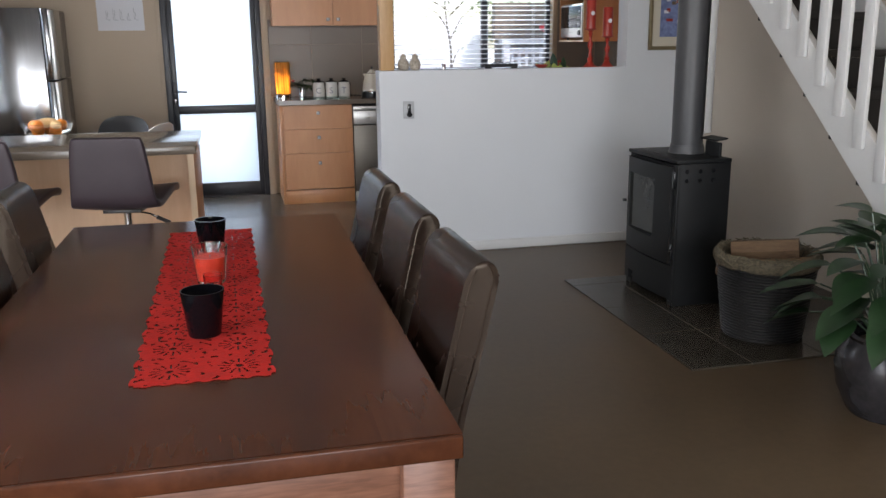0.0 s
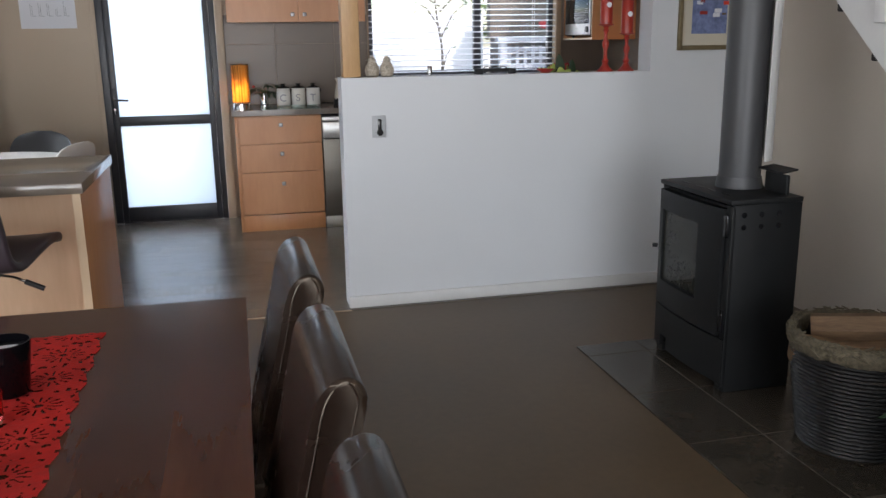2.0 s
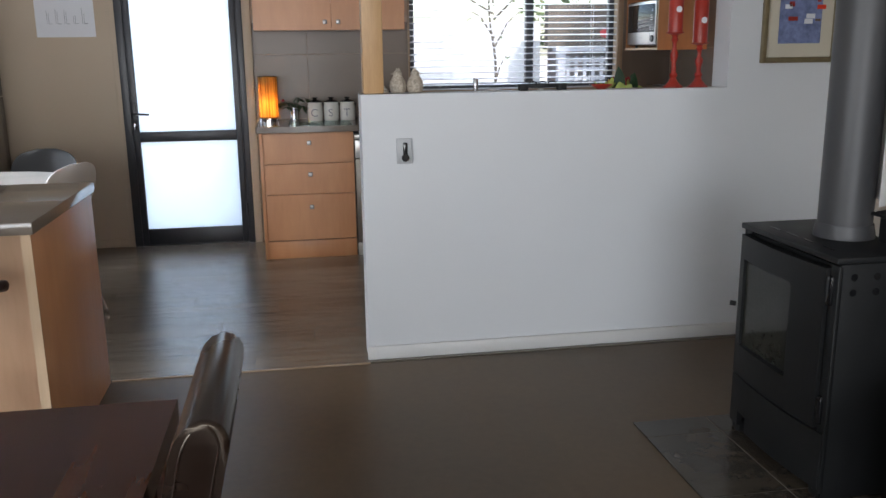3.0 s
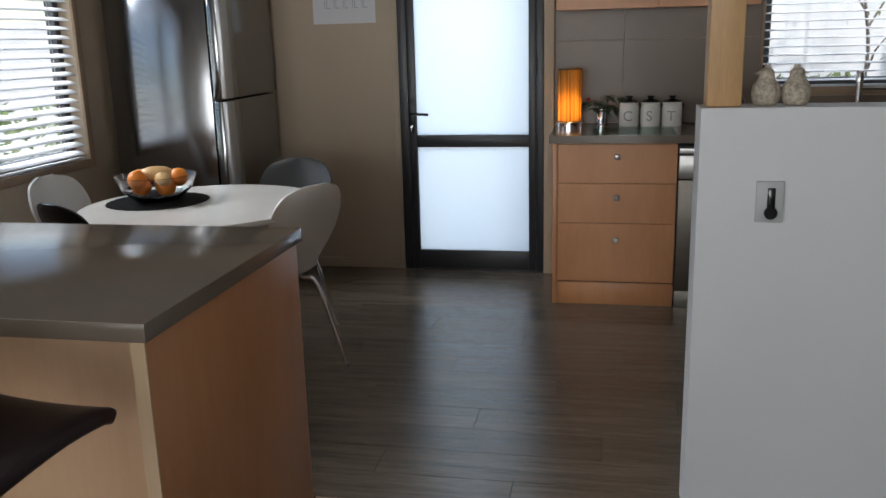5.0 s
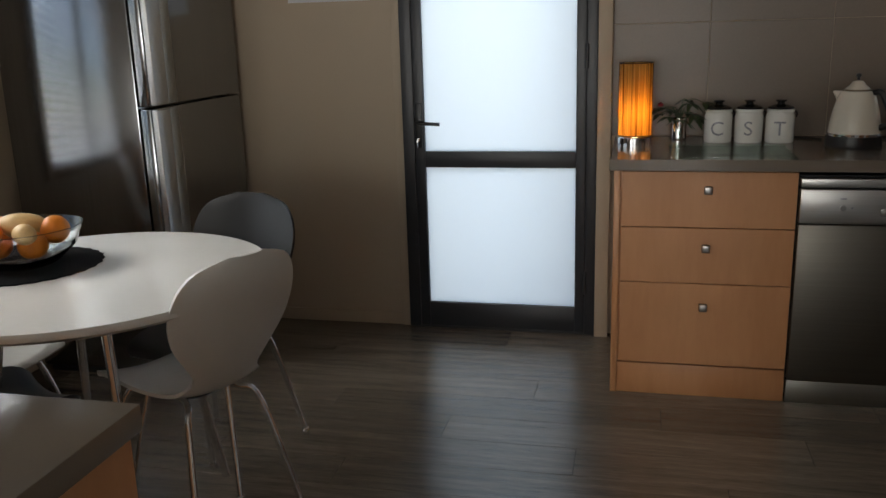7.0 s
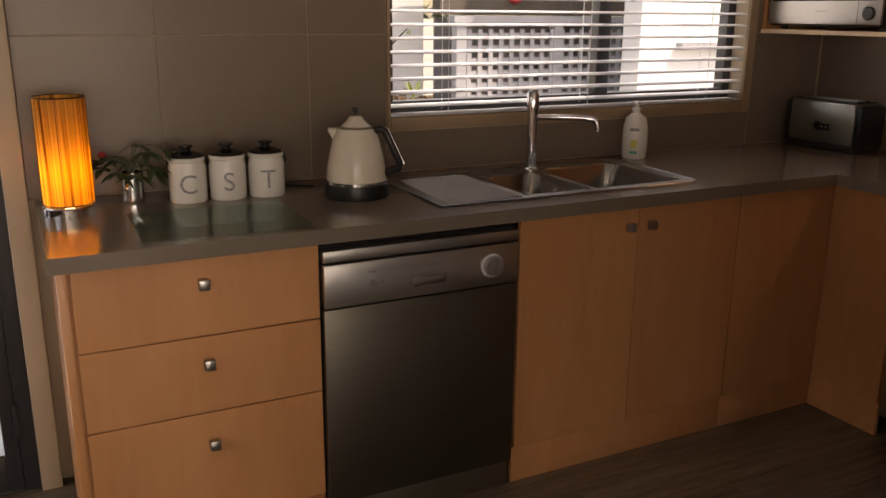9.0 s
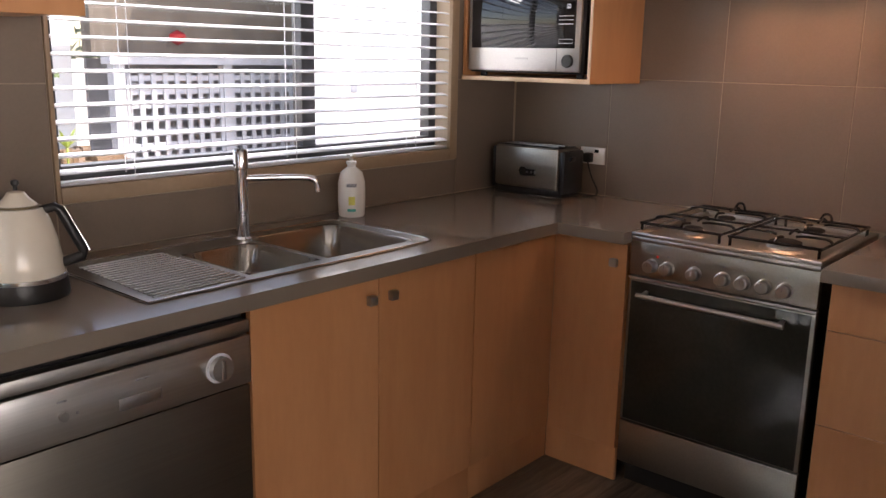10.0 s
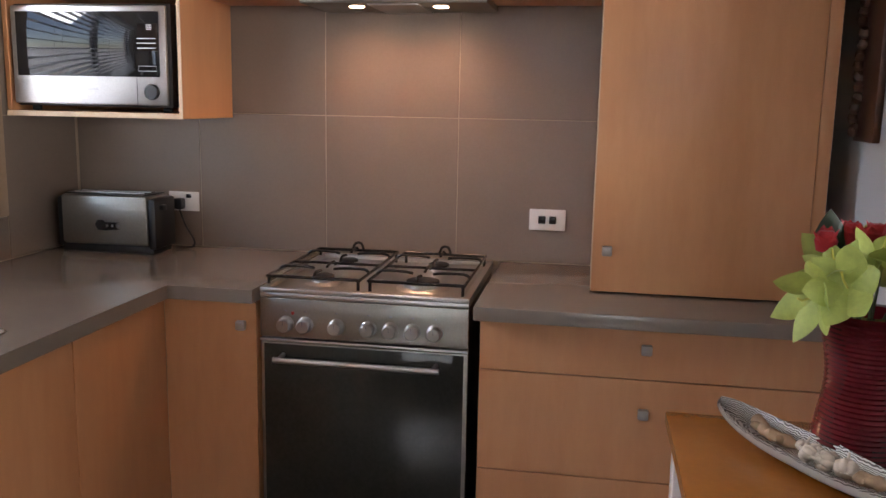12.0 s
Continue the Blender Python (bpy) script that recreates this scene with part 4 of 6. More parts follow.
def cooker():
    t = thing("cooker", "freestanding stainless steel gas cooker with a glass oven door", "cooker")
    y0, y1, x0 = 8.138, 8.748, 3.386
    slab("body", x0 + 0.03, 3.975, y0 + 0.006, y1 - 0.006, 0.06, 0.875, "black_plastic", t, 0)
    pan = slab("control_panel", x0, x0 + 0.03, y0, y1, 0.764, 0.880, "cooker_steel", t, 0.004)
    slab("trim_strip", x0 - 0.004, x0 + 0.026, y0, y1, 0.752, 0.760, "steel", t, 0.002)
    dr = slab("oven_door", x0 + 0.002, x0 + 0.029, y0, y1, 0.245, 0.749, "cooker_steel", t, 0.004)
    slab("oven_glass", x0 - 0.002, x0 + 0.0015, y0 + 0.012, y1 - 0.012, 0.252, 0.744, "oven_glass", dr, 0.001)
    slab("drawer_front", x0 + 0.002, x0 + 0.029, y0, y1, 0.085, 0.240, "cooker_steel", t, 0.004)
    slab("plinth", x0 + 0.05, x0 + 0.07, y0 + 0.01, y1 - 0.01, 0.0, 0.08, "black_plastic", t, 0)
    part("handle", bm_tube(((x0 - 0.045, y0 + 0.075, 0.708), (x0 - 0.045, y1 - 0.055, 0.708)), 0.009, 14), "steel", dr)
    for y in (y0 + 0.09, y1 - 0.07):
        part("handle_post", bm_tube(((x0 - 0.045, y, 0.708), (x0 - 0.001, y, 0.712)), 0.007, 10), "steel", dr)
    for k, y in enumerate((8.669, 8.611, 8.518, 8.424, 8.360, 8.296, 8.233)):
        kb = part("knob", bm_lathe(((0.0, -0.030), (0.017, -0.030), (0.0205, -0.026), (0.0205, -0.006), (0.024, -0.003), (0.024, 0.0), (0.0, 0.0)), 24), "knob", pan)
        kb.matrix_basis = pose(x0 - 0.0005, y, 0.805, 0, 90, 0)
        slab("mark", x0 - 0.0008, x0 + 0.001, y - 0.004, y + 0.004, 0.842, 0.846, "grey_print", pan, 0)
        part("knob_groove", bm_box(x0 - 0.0312, x0 - 0.0302, y - 0.0012, y + 0.0012, 0.806, 0.822), "grey_print", pan)
    part("pilot_lamp", bm_tube(((x0 + 0.001, 8.648, 0.838), (x0 - 0.003, 8.648, 0.838)), 0.005, 10), "hearth_red", pan)
    # hob: a pressed tray with a raised rim
    hob = slab("hob", x0 - 0.002, 3.975, y0, y1, 0.8805, 0.896, "steel", t, 0.004)
    for b in ((x0 - 0.002, x0 + 0.022, y0, y1), (3.95, 3.975, y0, y1), (x0 + 0.022, 3.95, y0, y0 + 0.02), (x0 + 0.022, 3.95, y1 - 0.02, y1)):
        slab("rim", *b, 0.8962, 0.909, "steel", hob, 0.003)
    for x, y, r in ((3.545, 8.605, 0.036), (3.815, 8.605, 0.036), (3.545, 8.300, 0.058), (3.815, 8.300, 0.040)):
        bn = part("burner", bm_lathe(((0, 0.0), (r + 0.022, 0.0), (r + 0.012, 0.006), (r, 0.008), (r, 0.018), (0, 0.018)), 28, (x, y, 0.8962)), "steel", hob)
        part("burner_cap", bm_lathe(((0, 0.0), (r * 0.85, 0.0), (r * 0.85, 0.006), (r * 0.7, 0.009), (0, 0.009)), 28, (x, y, 0.9145)), "black", bn)
    for y in (8.605, 8.300):
        g = part("pan_support", bm_tube([(3.44, y - 0.14, 0.932), (3.93, y - 0.14, 0.932), (3.93, y + 0.14, 0.932), (3.44, y + 0.14, 0.932)], 0.0048, 8, closed=True), "black_gloss", t)
        for x in (3.545, 3.815):
            for dx, dy, l in ((1, 0, 0.115), (-1, 0, 0.10), (0, 1, 0.14), (0, -1, 0.14)):
                part("bar", bm_tube(arc(((x + dx * 0.03, y + dy * 0.03, 0.940), (x + dx * 0.06, y + dy * 0.06, 0.944), (x + dx * (l - 0.015), y + dy * (l - 0.015), 0.944), (x + dx * l, y + dy * l, 0.932)), 3), 0.0045, 6), "black_gloss", g)
        part("bar", bm_tube(((3.68, y - 0.14, 0.932), (3.68, y + 0.14, 0.932)), 0.0045, 6), "black_gloss", g)
        for x in (3.44, 3.93):
            for s in (-1, 1):
                part("foot", bm_tube(((x, y + s * 0.135, 0.932), (x, y + s * 0.135, 0.8965)), 0.005, 6), "black_gloss", g)
        part("finger_loop", bm_tube(arc(((3.93, y - 0.02, 0.933), (3.935, y - 0.01, 0.955), (3.935, y + 0.01, 0.955), (3.93, y + 0.02, 0.933)), 4), 0.0045, 6), "black_gloss", g)
    return t


cooker()

mw = thing("microwave", "steel microwave oven with dark glass door in its cabinet", "microwave")
slab("case", 3.6280, 3.96, 9.118, 9.655, 1.4080, 1.7250, "black_plastic", mw, 0.006)
face = slab("door", 3.6120, 3.6270, 9.128, 9.655, 1.4150, 1.7180, "steel", mw, 0.006)
slab("window", 3.6080, 3.6125, 9.150, 9.635, 1.5020, 1.7000, "dark_glass", face, 0.002, "dark reflective glass window")
slab("seam", 3.6112, 3.6126, 9.228, 9.2295, 1.4180, 1.5010, "black_plastic", face, 0)
kb = part("dial", bm_lathe(((0.0, -0.012), (0.021, -0.012), (0.024, -0.008), (0.024, 0.0), (0.0, 0.0)), 28), "black_plastic", face)
kb.matrix_basis = pose(3.6117, 9.178, 1.4560, 0, 90, 0)
for z in (1.5880, 1.6030, 1.6170):
    slab("mark", 3.6072, 3.6082, 9.160, 9.222, z, z + 0.0025, "paper", face, 0)
part("mark", bm_tube([(3.6076, 9.160, 1.5200), (3.6076, 9.220, 1.5200), (3.6076, 9.220, 1.5350), (3.6076, 9.160, 1.5350)], 0.001, 4, closed=True), "paper", face)
for z in (1.6450, 1.6510, 1.6570):
    slab("mark", 3.6072, 3.6082, 9.172, 9.190, z, z + 0.003, "paper", face, 0)
slab("badge", 3.6108, 3.6122, 9.36, 9.42, 1.4600, 1.4670, "knob", face, 0)
for y in (9.16, 9.62):
    slab("foot", 3.67, 3.6800, y - 0.015, y + 0.015, 1.3925, 1.4080, "black_plastic", mw, 0.002)

# hood lamps: lit warm spots shining down the wall
for y in (8.305, 8.575):
    part("lamp_glass", bm_lathe(((0, 0.0), (0.024, 0.0), (0.024, 0.004), (0, 0.004)), 20, (3.80, y, 1.7315)), "hood_bulb", hood, "lit halogen lamp")
    d = bpy.data.lights.new("hood_lamp", 'SPOT')
    d.energy, d.color, d.spot_size, d.spot_blend, d.shadow_soft_size = 1.15, (1.0, 0.57, 0.34), radians(165), 1.0, 0.06
    ob = new("hood_lamp", d)
    ob.matrix_world = look((3.80, y, 1.722), (3.84, y, 1.2))

# ---- sink and tap ----
sk = thing("sink", "stainless steel one-and-a-half bowl sink with drainer", "sink")
def bowl(x0, x1, y0, y1, depth):
    """A pressed bowl with rounded corners, open at the top."""
    bm = bmesh.new()
    rings = []
    for inset, z, r in ((-0.012, 0.9105, 0.06), (0.0, 0.9095, 0.055), (0.006, 0.895, 0.05), (0.016, 0.905 - depth + 0.03, 0.05), (0.045, 0.905 - depth, 0.04)):
        ring = []
        for cx, cy, a in ((x1 - inset - r, y1 - inset - r, 0), (x0 + inset + r, y1 - inset - r, 90), (x0 + inset + r, y0 + inset + r, 180), (x1 - inset - r, y0 + inset + r, 270)):
            for k in range(7):
                t = radians(a + 15 * k)
                ring.append(bm.verts.new((cx + r * math.cos(t), cy + r * math.sin(t), z)))
        rings.append(ring)
    for a, b in zip(rings, rings[1:]):
        for k in range(len(a)):
            bm.faces.new((a[k], a[(k + 1) % len(a)], b[(k + 1) % len(b)], b[k]))
    bm.faces.new(rings[-1])
    return bm
part("bowl", bowl(2.175, 2.405, 9.165, 9.465, 0.13), "sink_steel", sk)
part("bowl", bowl(2.435, 2.775, 9.150, 9.525, 0.17), "sink_steel", sk)
for x, y, z in ((2.29, 9.315, 0.776), (2.605, 9.335, 0.736)):
    part("drain", bm_lathe(((0, 0.003), (0.03, 0.003), (0.038, 0.0), (0.038, -0.006), (0, -0.006)), 24, (x, y, z)), "chrome", sk)
deck = bmesh.new()
for b in ((1.85, 2.165, 9.105, 9.585), (2.165, 2.782, 9.105, 9.155), (2.165, 2.415, 9.475, 9.585), (2.415, 2.782, 9.533, 9.585), (2.410, 2.430, 9.155, 9.533)):
    bm_box(*b, 0.9085, 0.9105, bm=deck)
bm_prism([(2.782, 9.105), (2.785, 9.105)] + [(2.785 + 0.05 * math.sin(radians(15 * k)), 9.155 - 0.05 * math.cos(radians(15 * k))) for k in range(1, 7)] + [(2.785 + 0.05 * math.cos(radians(15 * k)), 9.535 + 0.05 * math.sin(radians(15 * k))) for k in range(7)] + [(2.782, 9.585)], 0.9085, 0.9105, bm=deck)
part("deck", deck, "sink_deck", sk)
for k in range(18):
    part("rib", bm_tube(((1.885 + k * 0.0008, 9.140 + k * 0.0222, 0.9100), (2.140, 9.140 + k * 0.0222, 0.9112)), 0.0038, 8), "sink_steel", sk)
part("rim", bm_tube([(1.853, 9.108, 0.9105), (2.785, 9.108, 0.9105)] + [(2.785 + 0.047 * math.sin(radians(15 * k)), 9.155 - 0.047 * math.cos(radians(15 * k)), 0.9105) for k in range(1, 7)] + [(2.785 + 0.047 * math.cos(radians(15 * k)), 9.535 + 0.047 * math.sin(radians(15 * k)), 0.9105) for k in range(7)] + [(1.853, 9.582, 0.9105)], 0.0032, 6, closed=True), "sink_steel", sk, "rolled steel rim")
sk.matrix_world = pose(-0.021, 0, 0)
tap = thing("mixer_tap", "tall chrome mixer tap behind the sink bowls", "tap")
part("column", bm_lathe(((0, 0.0), (0.027, 0.0), (0.027, 0.006), (0.0195, 0.012), (0.0195, 0.215), (0.0215, 0.217), (0.0215, 0.268), (0.019, 0.274), (0, 0.274)), 28, (2.388, 9.515, 0.911)), "chrome", tap)
part("spout", bm_tube(arc(((2.395, 9.509, 1.098), (2.47, 9.455, 1.100), (2.545, 9.402, 1.098), (2.567, 9.387, 1.085), (2.572, 9.383, 1.055)), 5), 0.0098, 14), "chrome", tap)
part("lever", bm_tube(((2.388, 9.515, 1.160), (2.370, 9.500, 1.19)), 0.004, 8), "chrome", tap)

# ---- worktop things ----
soap = thing("soap_bottle", "white pump bottle of hand soap with a printed pear", "soap bottle")
part("bottle", bm_lathe(((0, 0.0), (0.036, 0.0), (0.041, 0.006), (0.043, 0.06), (0.042, 0.12), (0.034, 0.155), (0.018, 0.170), (0.013, 0.174), (0.013, 0.182), (0, 0.182)), 28), "ceramic", soap)
part("pump", bm_lathe(((0, 0.183), (0.016, 0.183), (0.016, 0.193), (0.006, 0.196), (0.006, 0.208), (0.015, 0.211), (0.015, 0.218), (0, 0.220)), 20), "white", soap)
part("nozzle", bm_tube(((0.0, 0, 0.214), (-0.014, -0.014, 0.214), (-0.021, -0.021, 0.210)), 0.0045, 8), "white", soap)
def wrap(r, a0, a1, z0, z1, n=8):
    bm = bmesh.new()
    v = [[bm.verts.new((r * math.cos(a0 + (a1 - a0) * k / n), r * math.sin(a0 + (a1 - a0) * k / n), z)) for k in range(n + 1)] for z in (z0, z1)]
    for k in range(n):
        bm.faces.new((v[0][k], v[0][k + 1], v[1][k + 1], v[1][k]))
    return bm
F = radians(227)
part("print", wrap(0.0436, F - 0.30, F + 0.30, 0.022, 0.032), "teal", soap)
part("print", wrap(0.0437, F - 0.22, F + 0.24, 0.045, 0.075), "pale_yellow", soap)
part("print", wrap(0.0436, F - 0.36, F + 0.36, 0.108, 0.120), "grey_print", soap)
soap.matrix_world = pose(2.912, 9.597, 0.908) @ Matrix.Diagonal((1.14, 1.14, 1.0, 1))

kt = thing("kettle", "cream enamel electric kettle with a black handle and base", "kettle")
part("power_base", bm_lathe(((0, 0.0), (0.106, 0.0), (0.108, 0.006), (0.103, 0.042), (0, 0.042)), 36), "black_plastic", kt)
part("body", bm_lathe(((0, 0.044), (0.098, 0.044), (0.099, 0.054), (0.096, 0.085), (0.087, 0.130), (0.074, 0.175), (0.062, 0.200), (0.060, 0.205), (0, 0.205)), 40), "cream", kt)
part("chrome_band", bm_lathe(((0.097, 0.0415), (0.1015, 0.043), (0.1015, 0.051), (0.097, 0.053)), 40), "chrome", kt)
part("lid", bm_lathe(((0.0, 0.206), (0.048, 0.206), (0.045, 0.214), (0.030, 0.226), (0.020, 0.240), (0.0, 0.243)), 30), "cream", kt)
part("lid_ring", bm_lathe(((0.046, 0.205), (0.0505, 0.206), (0.0505, 0.210), (0.046, 0.211)), 30), "gold", kt)
part("lid_knob", bm_lathe(((0, 0.243), (0.006, 0.244), (0.005, 0.252), (0.010, 0.258), (0.009, 0.266), (0, 0.269)), 16), "black_plastic", kt)
sp = bm_prism(((-0.066, 0.155), (-0.090, 0.198), (-0.088, 0.204), (-0.050, 0.204), (-0.060, 0.15)), -0.020, 0.020, 0.006, axis='y')
part("spout", sp, "cream", kt)
hd = part("handle", bm_tube(((0.050, 0, 0.196), (0.085, 0, 0.204), (0.098, 0, 0.196), (0.146, 0, 0.100), (0.142, 0, 0.088), (0.090, 0, 0.072)), [0.011, 0.011, 0.013, 0.013, 0.012, 0.012], 12), "black_plastic", kt)
part("handle_trim", bm_tube(((0.105, 0, 0.204), (0.157, 0, 0.100)), 0.005, 8), "chrome", hd)
kt.matrix_world = pose(1.677, 9.375, 0.908, 0, 0, -32) @ Matrix.Diagonal((0.92, 0.92, 1, 1))
cord = thing("power_lead", "black power lead of the kettle lying on the worktop", "lead", bm_tube(arc(((1.60, 9.55, 0.912), (1.56, 9.575, 0.912), (1.52, 9.60, 0.912), (1.50, 9.64, 0.915), (1.50, 9.682, 0.93))), 0.0035, 6), "black_plastic")


def letter(ch, size, r, parent, turn):
    """A letter bent round a jar of radius r."""
    cu = bpy.data.curves.new("letter", 'FONT')
    cu.body, cu.size, cu.align_x, cu.align_y = ch, size, 'CENTER', 'CENTER'
    cu.extrude = 0.0
    tmp = bpy.data.objects.new("letter", cu)
    me = bpy.data.meshes.new_from_object(tmp)
    bpy.data.objects.remove(tmp)
    fine = bmesh.new()
    fine.from_mesh(me)
    bmesh.ops.subdivide_edges(fine, edges=fine.edges[:], cuts=3, use_grid_fill=True)
    fine.to_mesh(me)
    fine.free()
    for v in me.vertices:
        x, y = v.co.x, v.co.y
        a = turn + x / r
        v.co = (r * math.cos(a), r * math.sin(a), 0.054 + y)
    me.materials.append(M["grey_print"])
    ob = new("letter", me)
    ob.parent = parent
    return ob


for ch, x, y in (("C", 1.202, 9.508), ("S", 1.318, 9.506), ("T", 1.434, 9.502)):
    c = thing("canister", "white ceramic canister lettered %s with a black lid" % ch, "canister", group="lettered canisters")
    part("jar", bm_lathe(((0, 0.0), (0.051, 0.0), (0.054, 0.004), (0.054, 0.102), (0.050, 0.112), (0.050, 0.118), (0.053, 0.121), (0.053, 0.128), (0.050, 0.130), (0, 0.130)), 32), "ceramic", c)
    lid = part("lid", bm_lathe(((0, 0.131), (0.049, 0.131), (0.047, 0.137), (0.026, 0.145), (0.015, 0.147), (0.013, 0.155), (0.021, 0.159), (0.020, 0.164), (0, 0.166)), 28), "black_gloss", c, "black lid with a flat knob")
    part("clip", bm_tube(arc(((0.050, 0.01, 0.128), (0.060, 0.0, 0.112), (0.056, -0.01, 0.098)), 4), 0.003, 6), "black_gloss", c)
    letter(ch, 0.078, 0.0549, c, radians(262))
    c.matrix_world = pose(x, y, 0.908)

lamp = thing("table_lamp", "cylindrical amber thread table lamp, lit, on a chrome base", "lamp")
part("base", bm_lathe(((0, 0), (0.072, 0), (0.072, 0.026), (0.068, 0.030), (0, 0.030)), 36), "chrome", lamp)
part("shade", bm_lathe(((0.068, 0.034), (0.068, 0.318), (0.0665, 0.318), (0.0665, 0.034)), 48), "amber", lamp, "amber thread shade")
for z in (0.034, 0.318):
    part("shade_ring", bm_tube([(0.0685 * math.cos(k * math.pi / 16), 0.0685 * math.sin(k * math.pi / 16), z) for k in range(32)], 0.002, 6, closed=True), "black_plastic", lamp)
part("bulb", bm_lathe(((0, 0.035), (0.012, 0.035), (0.013, 0.050), (0.020, 0.064), (0.019, 0.078), (0, 0.085)), 20), "bulb", lamp, "lit bulb")
ld = bpy.data.lights.new("table_lamp_light", 'POINT')
ld.energy, ld.color, ld.shadow_soft_size = 0.46, (1.0, 0.68, 0.32), 0.02
new("table_lamp_light", ld).location = (0.877, 9.455, 1.035)


def blade(bm, root, tip, width, droop, side=None, n=6, fold=0.15):
    """A pointed leaf from root to tip, folded along its midrib."""
    root, tip = Vector(root), Vector(tip)
    d = tip - root
    s = (side or d.cross(Vector((0, 0, 1)))).normalized()
    up = s.cross(d).normalized()
    rows = []
    for k in range(n + 1):
        t = k / n
        p = root + d * t + Vector((0, 0, -droop * t * t)) + up * 0.0
        w = width * math.sin(math.pi * min(1, 0.06 + t * 0.94)) ** 0.8 * (1 - 0.35 * t)
        rows.append((p - s * w + up * w * fold, p, p + s * w + up * w * fold) if 0 < k < n else (p,))
    vs = [[bm.verts.new(q) for q in r] for r in rows]
    for a, b in zip(vs, vs[1:]):
        if len(a) == 1:
            bm.faces.new((a[0], b[1], b[0]))
            bm.faces.new((a[0], b[2], b[1]))
        elif len(b) == 1:
            bm.faces.new((a[0], a[1], b[0]))
            bm.faces.new((a[1], a[2], b[0]))
        else:
            bm.faces.new((a[0], a[1], b[1], b[0]))
            bm.faces.new((a[1], a[2], b[2], b[1]))
    return bm


rnd = random.Random(7)
tp = thing("tin_plant", "small dark-leaved plant in a ribbed tin can", "plant")
part("can", bm_lathe([(0, 0), (0.030, 0)] + [(0.030 + 0.0015 * (k % 2), 0.006 + k * 0.006) for k in range(14)] + [(0.031, 0.092), (0.028, 0.092), (0.028, 0.075), (0, 0.075)], 28), "chrome", tp)
for k in range(15):
    a = 2.399 * k
    l, h = rnd.uniform(0.05, 0.105), rnd.uniform(0.07, 0.155)
    hub = Vector((l * math.cos(a), l * math.sin(a) * 0.7, h))
    part("stem", bm_tube(arc(((0, 0, 0.075), (hub.x * 0.4, hub.y * 0.4, h + 0.012), hub), 4), 0.0014, 5), "leaf_small", tp)
    for j in range(5):
        b = a + (j - 2) * 0.62
        r = rnd.uniform(0.055, 0.085) * (1 - 0.08 * abs(j - 2))
        part("leaf", blade(bmesh.new(), hub, hub + Vector((r * math.cos(b), r * math.sin(b) * 0.8, rnd.uniform(-0.01, 0.02))), 0.0125, rnd.uniform(0.012, 0.045)), "leaf_small", tp)
part("flower", bm_lathe(((0, -0.01), (0.011, -0.004), (0.012, 0.004), (0, 0.012)), 10, (-0.075, 0.0, 0.145)), "red_petal", tp)
threads = bmesh.new()
for k in range(34):
    a = 2 * math.pi * (k + 0.35 * math.sin(k * 2.7)) / 34
    bm_tube(((0.0692 * math.cos(a), 0.0692 * math.sin(a), 0.035), (0.0692 * math.cos(a), 0.0692 * math.sin(a), 0.317)), 0.0004 + 0.0006 * (k * 7 % 6 == 0), 4, bm=threads)
part("threads", threads, "thread", lamp, "fine upright brown threads")
lamp.matrix_world = pose(0.877, 9.455, 0.908) @ Matrix.Diagonal((0.95, 0.95, 1, 1))
tp.matrix_world = pose(1.052, 9.535, 0.908)
thing("glass_board", "clear glass worktop saver lying before the canisters", "cutting board", bm_box(1.01, 1.435, 9.045, 9.385, 0.9085, 0.9135, 0.0015), "board_glass")

ts = thing("toaster", "brushed steel long-slot toaster with black ends, in the worktop corner", "toaster")
slab("body", 3.765, 3.925, 9.300, 9.618, 0.938, 1.108, "cooker_steel", ts, 0.010)
for a, b in ((9.272, 9.302), (9.616, 9.638)):
    slab("end_cap", 3.772, 3.918, a, b, 0.925, 1.100, "black_plastic", ts, 0.010)
slab("base", 3.780, 3.910, 9.285, 9.630, 0.9085, 0.937, "black_plastic", ts, 0.004)
slab("top_plate", 3.785, 3.905, 9.306, 9.612, 1.1085, 1.112, "black_plastic", ts, 0.001)
for x in (3.812, 3.858):
    slab("slot", x, x + 0.026, 9.33, 9.59, 1.1122, 1.1135, "joint", ts, 0)
    slab("slot_rim", x - 0.004, x - 0.001, 9.33, 9.59, 1.1122, 1.116, "steel", ts, 0)
ctl = part("control_plate", bm_prism([(9.400 + 0.016 * math.cos(a), 1.005 + 0.012 * math.sin(a)) for a in [math.pi * 1.5 + math.pi * k / 8 for k in range(9)]] + [(9.455, 1.017), (9.462, 1.024), (9.480, 1.024), (9.490, 1.008), (9.480, 0.990), (9.462, 0.988)], 3.7605, 3.7655, axis='x'), "black_gloss", ts)
for y in (9.405, 9.425, 9.445):
    slab("button", 3.7585, 3.761, y - 0.004, y + 0.004, 1.001, 1.009, "knob", ctl, 0.001)
slab("lever", 3.80, 3.83, 9.258, 9.272, 1.06, 1.078, "black_plastic", ts, 0.003)


